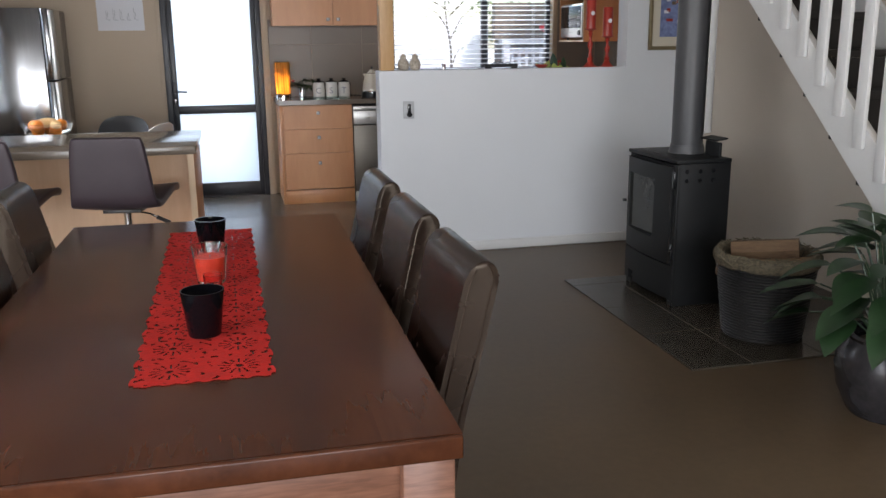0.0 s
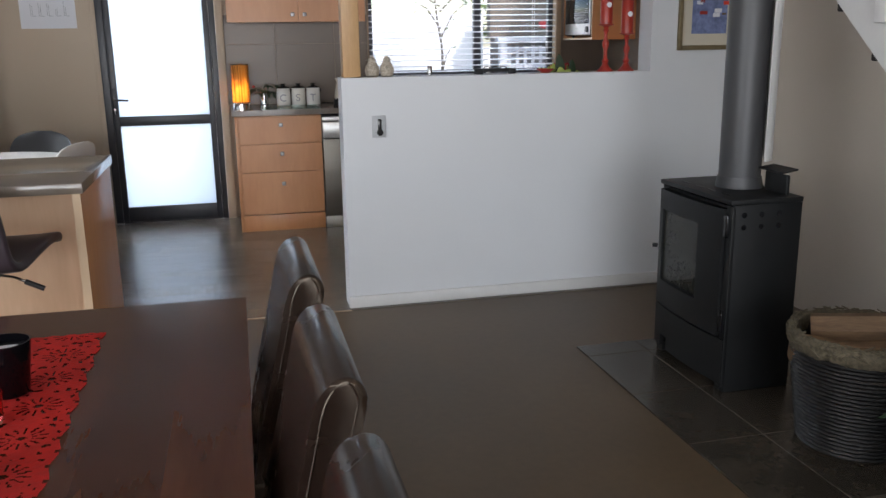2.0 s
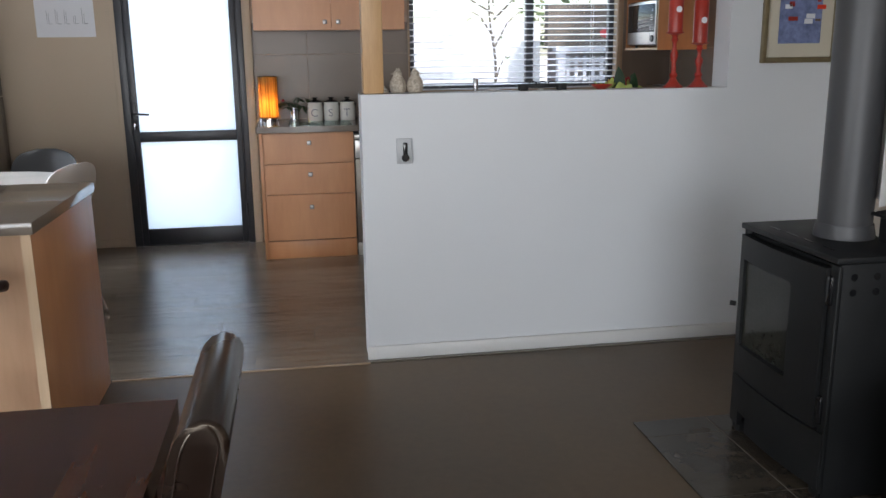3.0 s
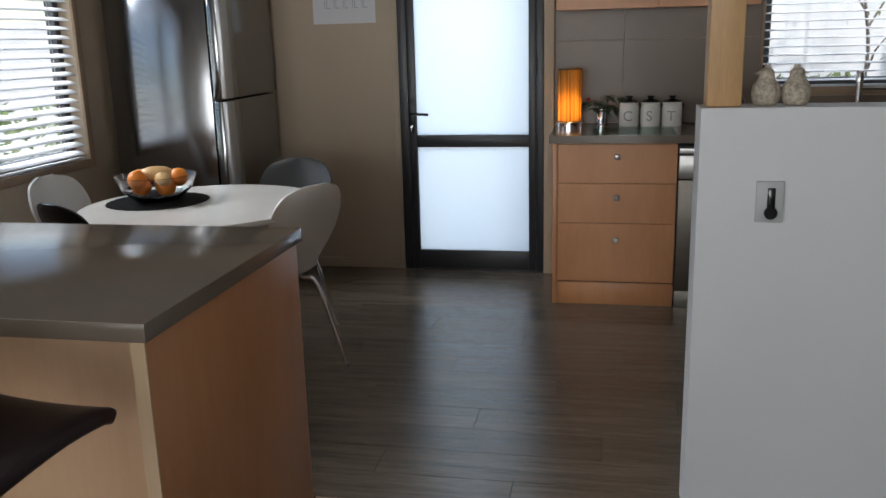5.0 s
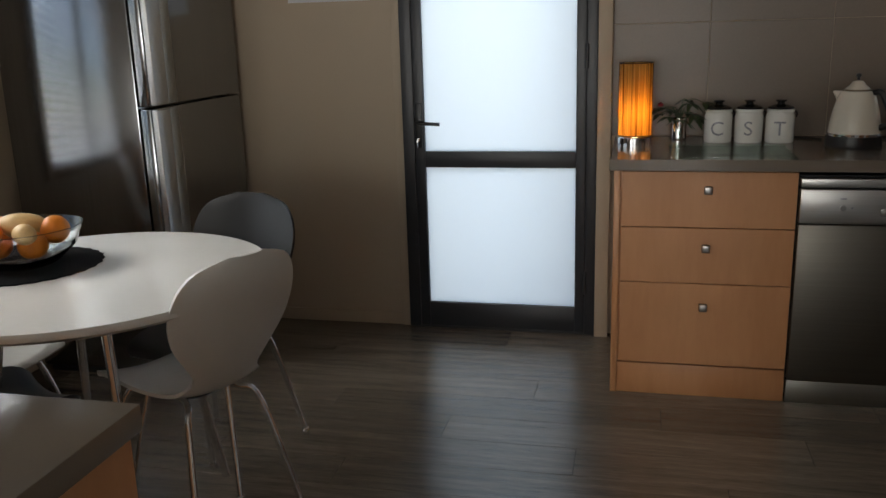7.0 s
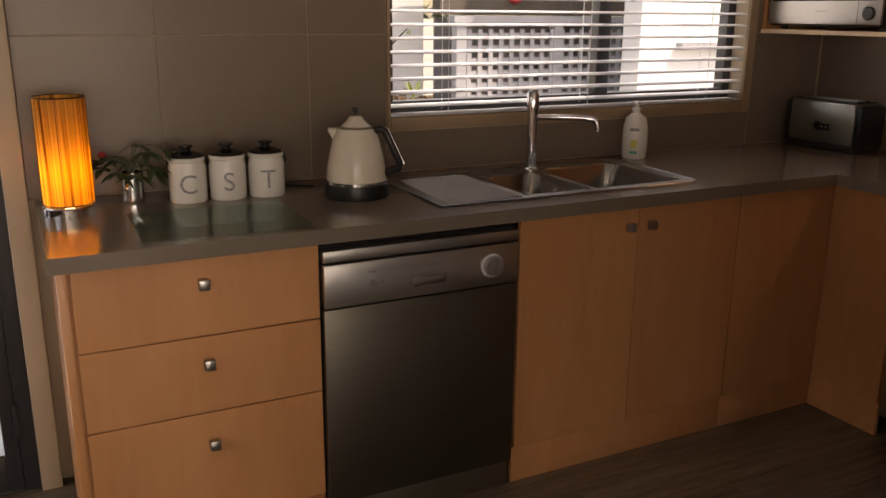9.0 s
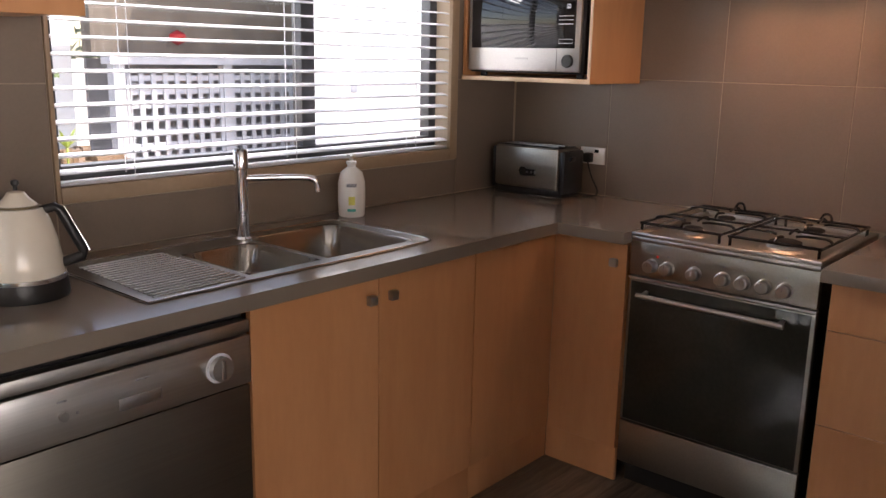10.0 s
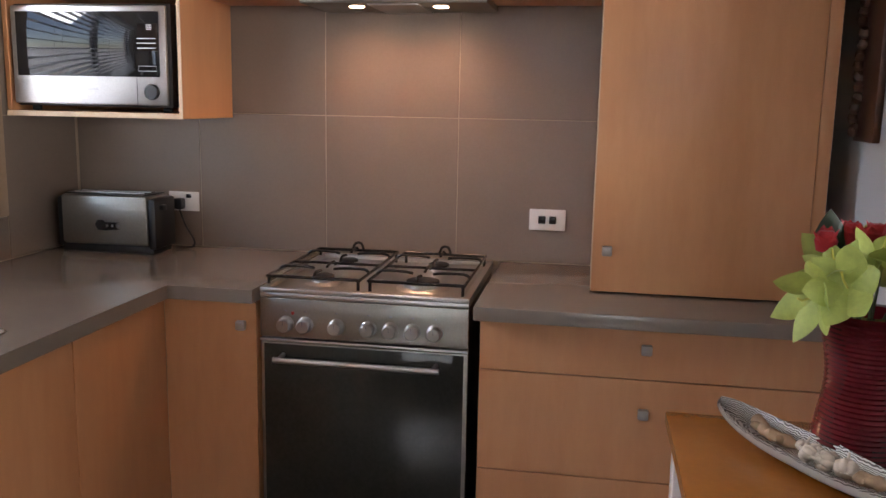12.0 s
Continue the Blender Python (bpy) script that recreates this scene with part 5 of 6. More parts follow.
def outlet(name, label, axis, face, a, z, w, h, sockets, out):
    o = thing(name, label, "power outlet")
    def bx(p0, p1, q0, q1, za, zb, bev):
        lo, hi = min(q0, q1), max(q0, q1)
        return bm_box(lo, hi, p0, p1, za, zb, bev) if axis == 'x' else bm_box(p0, p1, lo, hi, za, zb, bev)
    part("plate", bx(a - w / 2, a + w / 2, face, face + out * 0.009, z - h / 2, z + h / 2, 0.003), "white", o)
    for da, dz, sw, sh in sockets:
        part("socket", bx(a + da - sw / 2, a + da + sw / 2, face + out * 0.0085, face + out * 0.0115, z + dz - sh / 2, z + dz + sh / 2, 0.002), "black_gloss", o)
    return o


outlet("double_outlet", "white double power outlet with black switches beside the stove", 'x', 3.9865, 7.961, 1.058, 0.122, 0.072, ((-0.018, 0, 0.024, 0.026), (0.018, 0, 0.024, 0.026)), -1)
o2 = outlet("double_outlet", "white power outlet behind the toaster with a black plug", 'x', 3.9865, 9.27, 1.072, 0.115, 0.07, ((-0.02, 0.02, 0.02, 0.014),), -1)
part("plug", bm_box(3.945, 3.977, 9.262, 9.296, 1.045, 1.085, 0.006), "black_plastic", o2)
thing("power_lead", "black toaster lead hanging from the plug", "lead", bm_tube(arc(((3.95, 9.275, 1.05), (3.945, 9.25, 0.99), (3.94, 9.215, 0.935), (3.93, 9.225, 0.913), (3.91, 9.27, 0.913))), 0.0035, 6), "black_plastic")
sw = outlet("light_switch", "pale metal switch plate with a black control on the half wall", 'y', 6.9615, 1.527, 0.959, 0.071, 0.112, (), -1)
sw.children[0].data.materials[0] = M["plate_grey"]
part("control", bm_box(1.520, 1.540, 6.9485, 6.953, 0.939, 0.997, 0.003), "black_gloss", sw)
part("control_knob", bm_tube(((1.530, 6.953, 0.930), (1.530, 6.944, 0.930)), 0.017, 20), "black_gloss", sw)

# ---- refrigerator ----
fr = thing("refrigerator", "tall dark stainless steel fridge-freezer against the window wall", "refrigerator")
slab("cabinet", -1.575, -0.985, 8.885, 9.66, 0.03, 1.675, "fridge", fr, 0.006)
for nm, z0, z1 in (("fridge_door", 0.06, 1.112), ("freezer_door", 1.120, 1.672)):
    d = slab(nm, -0.980, -0.932, 8.888, 9.657, z0, z1, "fridge", fr, 0.008)
    a, b = (0.30, 1.108) if z0 < 1 else (1.125, 1.66)
    slab("handle", -0.931, -0.905, 8.890, 8.985, a, b, "steel", d, 0.006, "bright vertical metal handle", 3)
    slab("handle_trim", -0.931, -0.915, 8.992, 9.070, a, b, "cooker_steel", d, 0.005)
slab("plinth", -1.55, -0.97, 8.90, 9.65, 0.0, 0.055, "black_plastic", fr, 0)

# ---- breakfast table and chairs ----
rt = thing("round_table", "round white breakfast table on chrome legs", "table")
RX, RY = -0.615, 7.945
part("tabletop", bm_lathe(((0, 0.712), (0.50, 0.712), (0.514, 0.722), (0.514, 0.732), (0.508, 0.740), (0, 0.740)), 72, (RX, RY, 0)), "white", rt)
for k in range(4):
    a = radians(45 + 90 * k)
    part("leg", bm_tube(((RX + 0.22 * math.cos(a), RY + 0.22 * math.sin(a), 0.711), (RX + 0.34 * math.cos(a), RY + 0.34 * math.sin(a), 0.0)), 0.014, 12), "chrome", rt)
part("under_ring", bm_tube([(RX + 0.22 * math.cos(k * math.pi / 16), RY + 0.22 * math.sin(k * math.pi / 16), 0.700) for k in range(32)], 0.010, 8, closed=True), "chrome", rt)


def shell_chair(colour, label):
    """One-piece moulded chair; faces -x, origin on the floor below the seat's middle."""
    c = thing("shell_chair", label, "chair", group="chairs round the breakfast table")
    # centre line (x, z) and half width from seat front to back top
    line = [(-0.215, 0.425, 0.165), (-0.19, 0.440, 0.195), (-0.10, 0.446, 0.205), (0.0, 0.440, 0.200), (0.09, 0.436, 0.170), (0.150, 0.452, 0.148), (0.185, 0.495, 0.116), (0.208, 0.545, 0.145), (0.235, 0.62, 0.200), (0.262, 0.70, 0.218), (0.286, 0.77, 0.200), (0.304, 0.82, 0.152), (0.314, 0.85, 0.060)]
    fine = arc([(a, b, w) for a, b, w in line], 3)
    bm = bmesh.new()
    rows = []
    n = 10
    for i, p in enumerate(fine):
        q0, q1 = fine[max(0, i - 1)], fine[min(len(fine) - 1, i + 1)]
        tx, tz = q1[0] - q0[0], q1[1] - q0[1]
        l = math.hypot(tx, tz) or 1
        nx, nz = -tz / l, tx / l
        row = []
        for k in range(n + 1):
            u = 2 * k / n - 1
            cup = 0.028 * u * u * (p[2] / 0.2)
            row.append(bm.verts.new((p[0] + nx * cup, u * p[2] * 0.89, p[1] + nz * cup)))
        rows.append(row)
    for a, b in zip(rows, rows[1:]):
        for k in range(n):
            bm.faces.new((a[k], a[k + 1], b[k + 1], b[k]))
    bmesh.ops.recalc_face_normals(bm, faces=bm.faces)
    bmesh.ops.solidify(bm, geom=bm.faces[:], thickness=0.010)
    part("shell", bm, colour, c, smooth=60)
    for s in (-1, 1):
        part("leg_frame", bm_tube(arc(((-0.235, s * 0.190, 0.012), (-0.16, s * 0.13, 0.36), (-0.12, s * 0.09, 0.418), (0.0, s * 0.075, 0.424), (0.10, s * 0.085, 0.418), (0.15, s * 0.12, 0.37), (0.235, s * 0.180, 0.012)), 5), 0.0095, 10), "chrome", c)
        for x, y in ((-0.235, 0.190), (0.235, 0.180)):
            part("glide", bm_lathe(((0, 0), (0.013, 0), (0.014, 0.006), (0.012, 0.022), (0, 0.022)), 12, (x, s * y, 0)), "chrome", c)
    part("seat_boss", bm_tube(((0, 0, 0.405), (0, 0, 0.432)), 0.06, 20), "black_plastic", c)
    return c


wc = shell_chair("white", "white moulded chair on chrome legs at the breakfast table")
wc.matrix_world = pose(-0.315, 7.945, 0, 0, 0, -27)
copy_thing(wc, pose(-1.09, 7.98, 0, 0, 0, 178))
bc = shell_chair("black_plastic", "black moulded chair on chrome legs at the breakfast table")
bc.matrix_world = pose(-0.425, 8.29, 0, 0, 0, 86)
copy_thing(bc, pose(-0.78, 7.62, 0, 0, 0, 243))

mat_b = bmesh.new()
rim = [(RX - 0.233 + (0.215 + 0.007 * (k % 2)) * math.cos(2 * math.pi * k / 56), RY + 0.05 + (0.215 + 0.007 * (k % 2)) * math.sin(2 * math.pi * k / 56)) for k in range(56)]
thing("doily", "round black crocheted doily under the fruit bowl", "doily", bm_prism(rim, 0.7405, 0.7435, bm=mat_b), "black_cotton")
BX, BY = RX - 0.233, RY + 0.05
fb = thing("fruit_bowl", "clear glass bowl of oranges and pale fruit", "fruit bowl")
part("bowl", bm_lathe(((0, 0.0), (0.075, 0.0), (0.100, 0.010), (0.150, 0.055), (0.174, 0.115), (0.171, 0.116), (0.146, 0.057), (0.096, 0.014), (0, 0.008)), 44), "clear", fb)
fb.matrix_world = pose(BX, BY, 0.744)
def fruit(name, label, colour, x, y, z, r, sx=1.0, rot=0):
    f = thing(name, label, "fruit", bm_lathe([(r * math.sin(math.pi * k / 12) * (1 - 0.04 * (k in (0, 12))), -r * math.cos(math.pi * k / 12)) for k in range(13)], 24), colour, group="fruit in the bowl", smooth=180)
    f.matrix_world = pose(BX + x, BY + y, 0.744 + z * 0.82 + 0.016, 0, 0, rot) @ Matrix.Diagonal((sx, 1, 1, 1))
for x, y, z in ((0.055, -0.02, 0.058), (-0.055, -0.03, 0.058), (0.0, 0.06, 0.058), (0.085, 0.045, 0.10), (-0.09, 0.03, 0.095), (-0.05, -0.07, 0.105)):
    fruit("orange", "ripe orange in the glass bowl", "orange", x, y, z, 0.042)
fruit("pear", "long pale yellow fruit on top of the oranges", "pear", 0.0, 0.01, 0.122, 0.036, 2.1, 20)
fruit("pear", "small brown-yellow fruit in the glass bowl", "pear", 0.07, -0.065, 0.112, 0.03, 1.3, -20)

# ---- bar stools ----
def bar_stool():
    s = thing("bar_stool", "plum-grey vinyl bar stool on a chrome gas-lift column", "stool", group="stools at the breakfast bar")
    line = [(0.225, 0.655, 0.205), (0.20, 0.668, 0.213), (0.10, 0.672, 0.215), (0.0, 0.660, 0.213), (-0.12, 0.640, 0.208), (-0.180, 0.648, 0.203), (-0.212, 0.685, 0.192), (-0.222, 0.75, 0.186), (-0.230, 0.85, 0.176), (-0.238, 0.945, 0.163), (-0.240, 0.975, 0.150)]
    fine = arc(line, 3)
    bm = bmesh.new()
    rows = []
    n = 8
    for p in fine:
        rows.append([bm.verts.new(((2 * k / n - 1) * p[2], p[0], p[1] - 0.012 * (1 - (2 * k / n - 1) ** 2) * (p[1] < 0.69))) for k in range(n + 1)])
    for a, b in zip(rows, rows[1:]):
        for k in range(n):
            bm.faces.new((a[k], a[k + 1], b[k + 1], b[k]))
    bmesh.ops.recalc_face_normals(bm, faces=bm.faces)
    bmesh.ops.solidify(bm, geom=bm.faces[:], thickness=0.034)
    bmesh.ops.bevel(bm, geom=[e for e in bm.edges if e.is_manifold and e.calc_face_angle(0) > 0.9], offset=0.010, segments=2, affect='EDGES', profile=0.5)
    part("seat_shell", bm, "vinyl", s, smooth=60)
    part("seat_plate", bm_box(-0.09, 0.09, -0.09, 0.09, 0.600, 0.617, 0.004), "black_plastic", s)
    part("gas_column", bm_tube(((0, 0, 0.33), (0, 0, 0.600)), 0.019, 18), "chrome", s)
    part("outer_column", bm_lathe(((0, 0.012), (0.06, 0.014), (0.036, 0.03), (0.031, 0.05), (0.031, 0.335), (0, 0.335)), 24), "chrome", s)
    part("base_plate", bm_lathe(((0, 0), (0.20, 0), (0.205, 0.004), (0.19, 0.010), (0.06, 0.022), (0, 0.022)), 44), "chrome", s)
    part("footrest", bm_tube([(0.155 * math.cos(k * math.pi / 20), 0.09 + 0.125 * math.sin(k * math.pi / 20), 0.29) for k in range(40)], 0.011, 8, closed=True), "chrome", s)
    lv = part("lever", bm_tube(((0.02, 0.0, 0.597), (0.10, 0.02, 0.575), (0.15, 0.035, 0.545)), 0.005, 8), "chrome", s)
    part("lever_grip", bm_tube(((0.13, 0.03, 0.556), (0.19, 0.045, 0.522)), 0.010, 10), "black_plastic", lv)
    return s


st = bar_stool()
st.matrix_world = pose(-0.108, 5.845, 0, 0, 0, -9)
copy_thing(st, pose(-0.675, 5.85, 0, 0, 0, -9))

# ---- things on the dining table ----
rb = bmesh.new()
cell = 0.0038
NX, NY = 75, 393
X0, Y0 = 0.184, 3.188
def yarn(i, j):
    """Flower motifs: petals round small eyes, joined by a net."""
    x, y = i * cell, j * cell
    d = 0.142
    best = min(((x - cx) ** 2 + (y - cy) ** 2, cx, cy) for a in range(-1, 3) for b in range(int(y / d) - 1, int(y / d) + 3) for cx, cy in (((a + 0.5) * d, (b + 0.5) * d),))
    r = math.sqrt(best[0])
    ang = math.atan2(y - best[2], x - best[1])
    if r < 0.008:
        return False
    if r < 0.014:
        return True
    if r < 0.050:
        return math.cos(ang * 14) > -0.62 or r > 0.043 or r < 0.019
    if r < 0.058:
        return True
    return noise.noise((i * 0.26, j * 0.26, 3)) < 0.30
vcache = {}
for i in range(NX):
    for j in range(NY):
        edge = min(i, NX - 1 - i)
        if edge < 2 and j % 14 in (0, 1, 2):
            continue
        if not yarn(i, j) and 1 < i < NX - 2 and 1 < j < NY - 2:
            continue
        q = []
        for a, b in ((i, j), (i + 1, j), (i + 1, j + 1), (i, j + 1)):
            if (a, b) not in vcache:
                w = 0.004 * math.sin(b * 0.23) * (1 if a > NX / 2 else -1) * abs(a / NX * 2 - 1) ** 4
                sk_ = -0.012 * (b / NY - 0.5)
                vcache[a, b] = rb.verts.new((X0 + a * cell + w + sk_, Y0 + b * cell + 0.003 * math.sin(a * 0.6) * abs(b / NY * 2 - 1) ** 8, 0.7135 + 0.0009 * noise.noise((a * 0.5, b * 0.5, 0)) + 0.0012))
            q.append(vcache[a, b])
        rb.faces.new(q)
bmesh.ops.solidify(rb, geom=rb.faces[:], thickness=0.0022)
thing("table_runner", "red crocheted cotton runner along the dining table", "table runner", rb, "runner", smooth=0)
TZ = 0.7165
def tumbler(x, y, label):
    t = thing("tumbler", label, "tumbler", bm_lathe(((0, 0), (0.036, 0), (0.038, 0.003), (0.050, 0.106), (0.0505, 0.109), (0.047, 0.109), (0.035, 0.010), (0, 0.010)), 40), "black_glass", group="black tumblers on the runner")
    t.matrix_world = pose(x, y, TZ)
    return t
def tumbler_fill(x, y):
    thing("candle_fill", "white wax set inside a black tumbler", "candle", bm_lathe(((0, 0.086), (0.0440, 0.086), (0.0438, 0.080), (0, 0.080)), 30), "paper").matrix_world = pose(x, y, TZ)
tumbler_fill(0.330, 4.335)
tumbler(0.329, 3.484, "black glass tumbler on the red runner")
tumbler(0.330, 4.335, "black glass tumbler at the far end of the red runner")
cg = thing("candle_glass", "clear glass holding a red-orange candle on the runner", "candle")
part("glass", bm_lathe(((0, 0), (0.038, 0), (0.040, 0.003), (0.051, 0.108), (0.048, 0.108), (0.037, 0.010), (0, 0.010)), 40), "clear", cg)
part("wax", bm_lathe(((0, 0.0105), (0.0365, 0.0105), (0.0445, 0.078), (0, 0.074)), 36), "wax", cg)
part("wick", bm_tube(((0, 0, 0.072), (0.001, 0, 0.084)), 0.0012, 6), "ink", cg)
cg.matrix_world = pose(0.335, 3.950, TZ)
for x, y in ((0.330, 4.19), (0.344, 3.80), (0.342, 3.675)):
    v = thing("votive_glass", "small clear shot-shaped votive glass on the runner", "glass", bm_lathe(((0, 0), (0.020, 0), (0.022, 0.012), (0.026, 0.062), (0.0245, 0.062), (0.020, 0.014), (0, 0.012)), 28), "tinted", group="votive glasses on the runner")
    v.matrix_world = pose(x, y, TZ)

# ---- basket of logs and the floor plant ----
bk = thing("log_basket", "round black wicker basket with a seagrass rim", "basket")
KX, KY = 2.822, 4.920
part("core", bm_lathe(((0, 0.010), (0.172, 0.010), (0.196, 0.20), (0.222, 0.40), (0.212, 0.40), (0.186, 0.20), (0.162, 0.02), (0, 0.02)), 40, (KX, KY, 0)), "wicker", bk)
for k in range(26):
    z = 0.018 + k * 0.0142
    r = 0.176 + 0.126 * z
    part("strand", bm_tube([(KX + (r + 0.0035 * math.sin(j * math.pi * 1.0 + k)) * math.cos(j * math.pi / 20), KY + (r + 0.0035 * math.sin(j * math.pi + k)) * math.sin(j * math.pi / 20), z) for j in range(40)], 0.0068, 6, closed=True), "wicker", bk)
rim_b = bm_lathe(((0.222, 0.352), (0.232, 0.356), (0.238, 0.380), (0.238, 0.402), (0.232, 0.414), (0.222, 0.417), (0.212, 0.410), (0.208, 0.392), (0.207, 0.365)), 110, (KX, KY, 0))
for v in rim_b.verts:
    v.co += (v.co - Vector((KX, KY, v.co.z))).normalized() * 0.007 * noise.noise(v.co * 60) + Vector((0, 0, 0.009 * noise.noise(v.co * 14) + 0.004 * noise.noise(v.co * 70)))
part("rim", rim_b, "seagrass", bk, "folded seagrass rim", smooth=60)
tuft = bmesh.new()
rnd = random.Random(31)
for k in range(420):
    a, t = rnd.uniform(0, 6.283), rnd.uniform(-0.4, 3.3)
    r = 0.2235 + 0.0155 * math.cos(t)
    p = Vector((KX + r * math.cos(a), KY + r * math.sin(a), 0.388 + 0.028 * math.sin(t)))
    along = Vector((-math.sin(a), math.cos(a), rnd.uniform(-0.7, 0.7))) * rnd.uniform(0.012, 0.026)
    lift = Vector((math.cos(a), math.sin(a), 0.8)) * 0.004
    bm_tube((p - along, p + lift, p + along), 0.0024, 4, bm=tuft)
part("rim_weave", tuft, "seagrass", bk, "loose seagrass strands", smooth=0)
def log(x, y, z, length, r, yaw, pitch, roll):
    rr = random.Random(int(x * 1000 + z * 777))
    ring = [(r * rr.uniform(0.75, 1.1) * math.cos(k * 2 * math.pi / 7), r * rr.uniform(0.7, 1.1) * math.sin(k * 2 * math.pi / 7)) for k in range(7)]
    l = thing("log", "split firewood log in the wicker basket", "log", bm_prism(ring, -length / 2, length / 2, 0.004, axis='x'), "split_wood", group="logs in the basket", smooth=30)
    l.matrix_world = pose(x, y, z, roll, pitch, yaw)
for x, y, z, l, r, yw, pt, rl in ((2.83, 4.97, 0.33, 0.33, 0.062, -28, 6, 0), (2.93, 4.90, 0.345, 0.30, 0.055, -35, -5, 40), (2.86, 4.85, 0.32, 0.32, 0.058, -22, 2, 80), (2.88, 4.96, 0.425, 0.30, 0.055, -38, -7, 20), (2.84, 4.90, 0.21, 0.28, 0.06, 50, 0, 10), (2.90, 4.93, 0.13, 0.28, 0.06, -20, 0, 60)):
    log(x - 0.05, y - 0.01, z - 0.012, l, r, yw, pt, rl)

pp = thing("floor_plant", "peace lily with broad dark leaves in a dark glazed pot", "plant")
PX, PY = 2.76, 4.02
pot = part("pot", bm_lathe(((0, 0.0), (0.135, 0.0), (0.145, 0.012), (0.185, 0.10), (0.198, 0.18), (0.185, 0.25), (0.158, 0.29), (0.165, 0.305), (0.160, 0.315), (0.145, 0.31), (0.15, 0.27), (0, 0.26)), 44, (PX, PY, 0)), "stone_glaze", pp)
part("soil", bm_lathe(((0, 0.270), (0.149, 0.268), (0.149, 0.262), (0, 0.262)), 30, (PX, PY, 0)), "bark", pp)
rnd = random.Random(11)
for k in range(62):
    a = 2.399 * k + rnd.uniform(-0.3, 0.3)
    up = (k / 61) ** 0.8
    out = (0.17 + 0.17 * rnd.random()) * (1.0 - 0.55 * up)
    base = Vector((PX + 0.05 * math.cos(a), PY + 0.05 * math.sin(a), 0.27))
    mid = Vector((PX + out * math.cos(a), PY + out * math.sin(a), 0.37 + 0.36 * up + rnd.uniform(-0.03, 0.03)))
    l = rnd.uniform(0.17, 0.25)
    turn = a + rnd.uniform(-0.4, 0.4)
    tip = mid + Vector((l * math.cos(turn), l * math.sin(turn), -0.10 + 0.20 * up + rnd.uniform(-0.05, 0.05))) * (0.9 if up < 0.8 else 0.7)
    lf = part("leaf", blade(bmesh.new(), mid, tip, rnd.uniform(0.052, 0.075), rnd.uniform(0.03, 0.10) * (1 - 0.5 * up), n=9, fold=0.28), "leaf", pp)
    part("stem", bm_tube(arc((base, (base + mid) / 2 + Vector((0, 0, 0.05)), mid), 4), 0.0035, 6), "leaf", lf)

# ---- pictures and papers ----
pf = thing("framed_picture", "framed watercolour in a dull gold frame on the white wall", "picture")
for b in ((3.192, 3.215, 1.315, 1.83), (3.545, 3.568, 1.315, 1.83), (3.215, 3.545, 1.315, 1.340), (3.215, 3.545, 1.805, 1.83)):
    slab("frame", b[0], b[1], 6.938, 6.9615, b[2], b[3], "gold", pf, 0.004)
slab("mat_board", 3.214, 3.546, 6.9535, 6.961, 1.339, 1.806, "mat_board", pf, 0)
slab("painting", 3.274, 3.486, 6.9515, 6.9532, 1.402, 1.745, "blue_paint", pf, 0)
rnd = random.Random(3)
for k in range(14):
    x, z = rnd.uniform(3.275, 3.46), 1.48 + rnd.uniform(0.0, 0.16)
    slab("brush_mark", x, x + rnd.uniform(0.012, 0.05), 6.9502, 6.9513, z, z + rnd.uniform(0.01, 0.03), rnd.choice(("red", "wax", "paper", "bark")), pf, 0)
pn = thing("paper_sheet", "white sheet with small line drawings pinned to the wall", "paper", bm_box(-0.675, -0.287, 9.6925, 9.6945, 1.511, 1.80), "paper")
rnd = random.Random(5)
for k in range(5):
    x = -0.600 + k * 0.058
    part("drawing", bm_box(x, x + 0.002, 9.6915, 9.6924, 1.60, 1.60 + rnd.uniform(0.05, 0.11)), "ink", pn)
    part("drawing", bm_box(x + 0.01, x + 0.035, 9.6915, 9.6924, 1.60, 1.603), "ink", pn)
    part("drawing", bm_box(x + 0.012, x + 0.014, 9.6915, 9.6924, 1.605, 1.605 + rnd.uniform(0.03, 0.08)), "ink", pn)

# ---- things on the half wall's ledge ----
LZ = 1.208
def ornament(x, y, turn):
    prof = [(0, 0), (0.026, 0), (0.034, 0.010), (0.038, 0.032), (0.034, 0.054), (0.024, 0.068), (0.019, 0.078), (0.020, 0.088), (0.014, 0.097), (0, 0.101)]
    bm = bm_lathe(prof, 20)
    for v in bm.verts:
        v.co += Vector(v.co).normalized() * 0.0022 * noise.noise(Vector(v.co) * 130)
    bm_prism(((-0.010, 0.095), (-0.004, 0.112), (0.002, 0.103), (0.007, 0.112), (0.013, 0.096)), -0.003, 0.003, axis='y', bm=bm)
    bm_prism(((-0.020, 0.082), (-0.033, 0.085), (-0.020, 0.090)), -0.004, 0.004, axis='y', bm=bm)
    o = thing("ceramic_bird", "white textured ceramic bird on the half wall", "ornament", bm, "speckle", group="ceramic birds on the ledge", smooth=60)
    o.matrix_world = pose(x, y, LZ, 0, 0, turn) @ Matrix.Diagonal((1.0, 1.0, 0.98, 1))
ornament(1.514, 7.04, 10)
ornament(1.592, 7.045, 160)
tr = thing("black_rack", "low black metal rack on the half wall", "rack")
slab("bar", 2.065, 2.285, 7.02, 7.05, LZ + 0.012, LZ + 0.030, "black", tr, 0.003)
for x in (2.065, 2.245):
    slab("foot", x, x + 0.04, 7.015, 7.055, LZ, LZ + 0.030, "black", tr, 0.003)
for x in (2.13, 2.175, 2.22):
    part("ring", bm_tube([(x + 0.018 * math.cos(k * math.pi / 10), 7.035, LZ + 0.028 + 0.012 * math.sin(k * math.pi / 10)) for k in range(20)], 0.003, 6, closed=True), "black", tr)
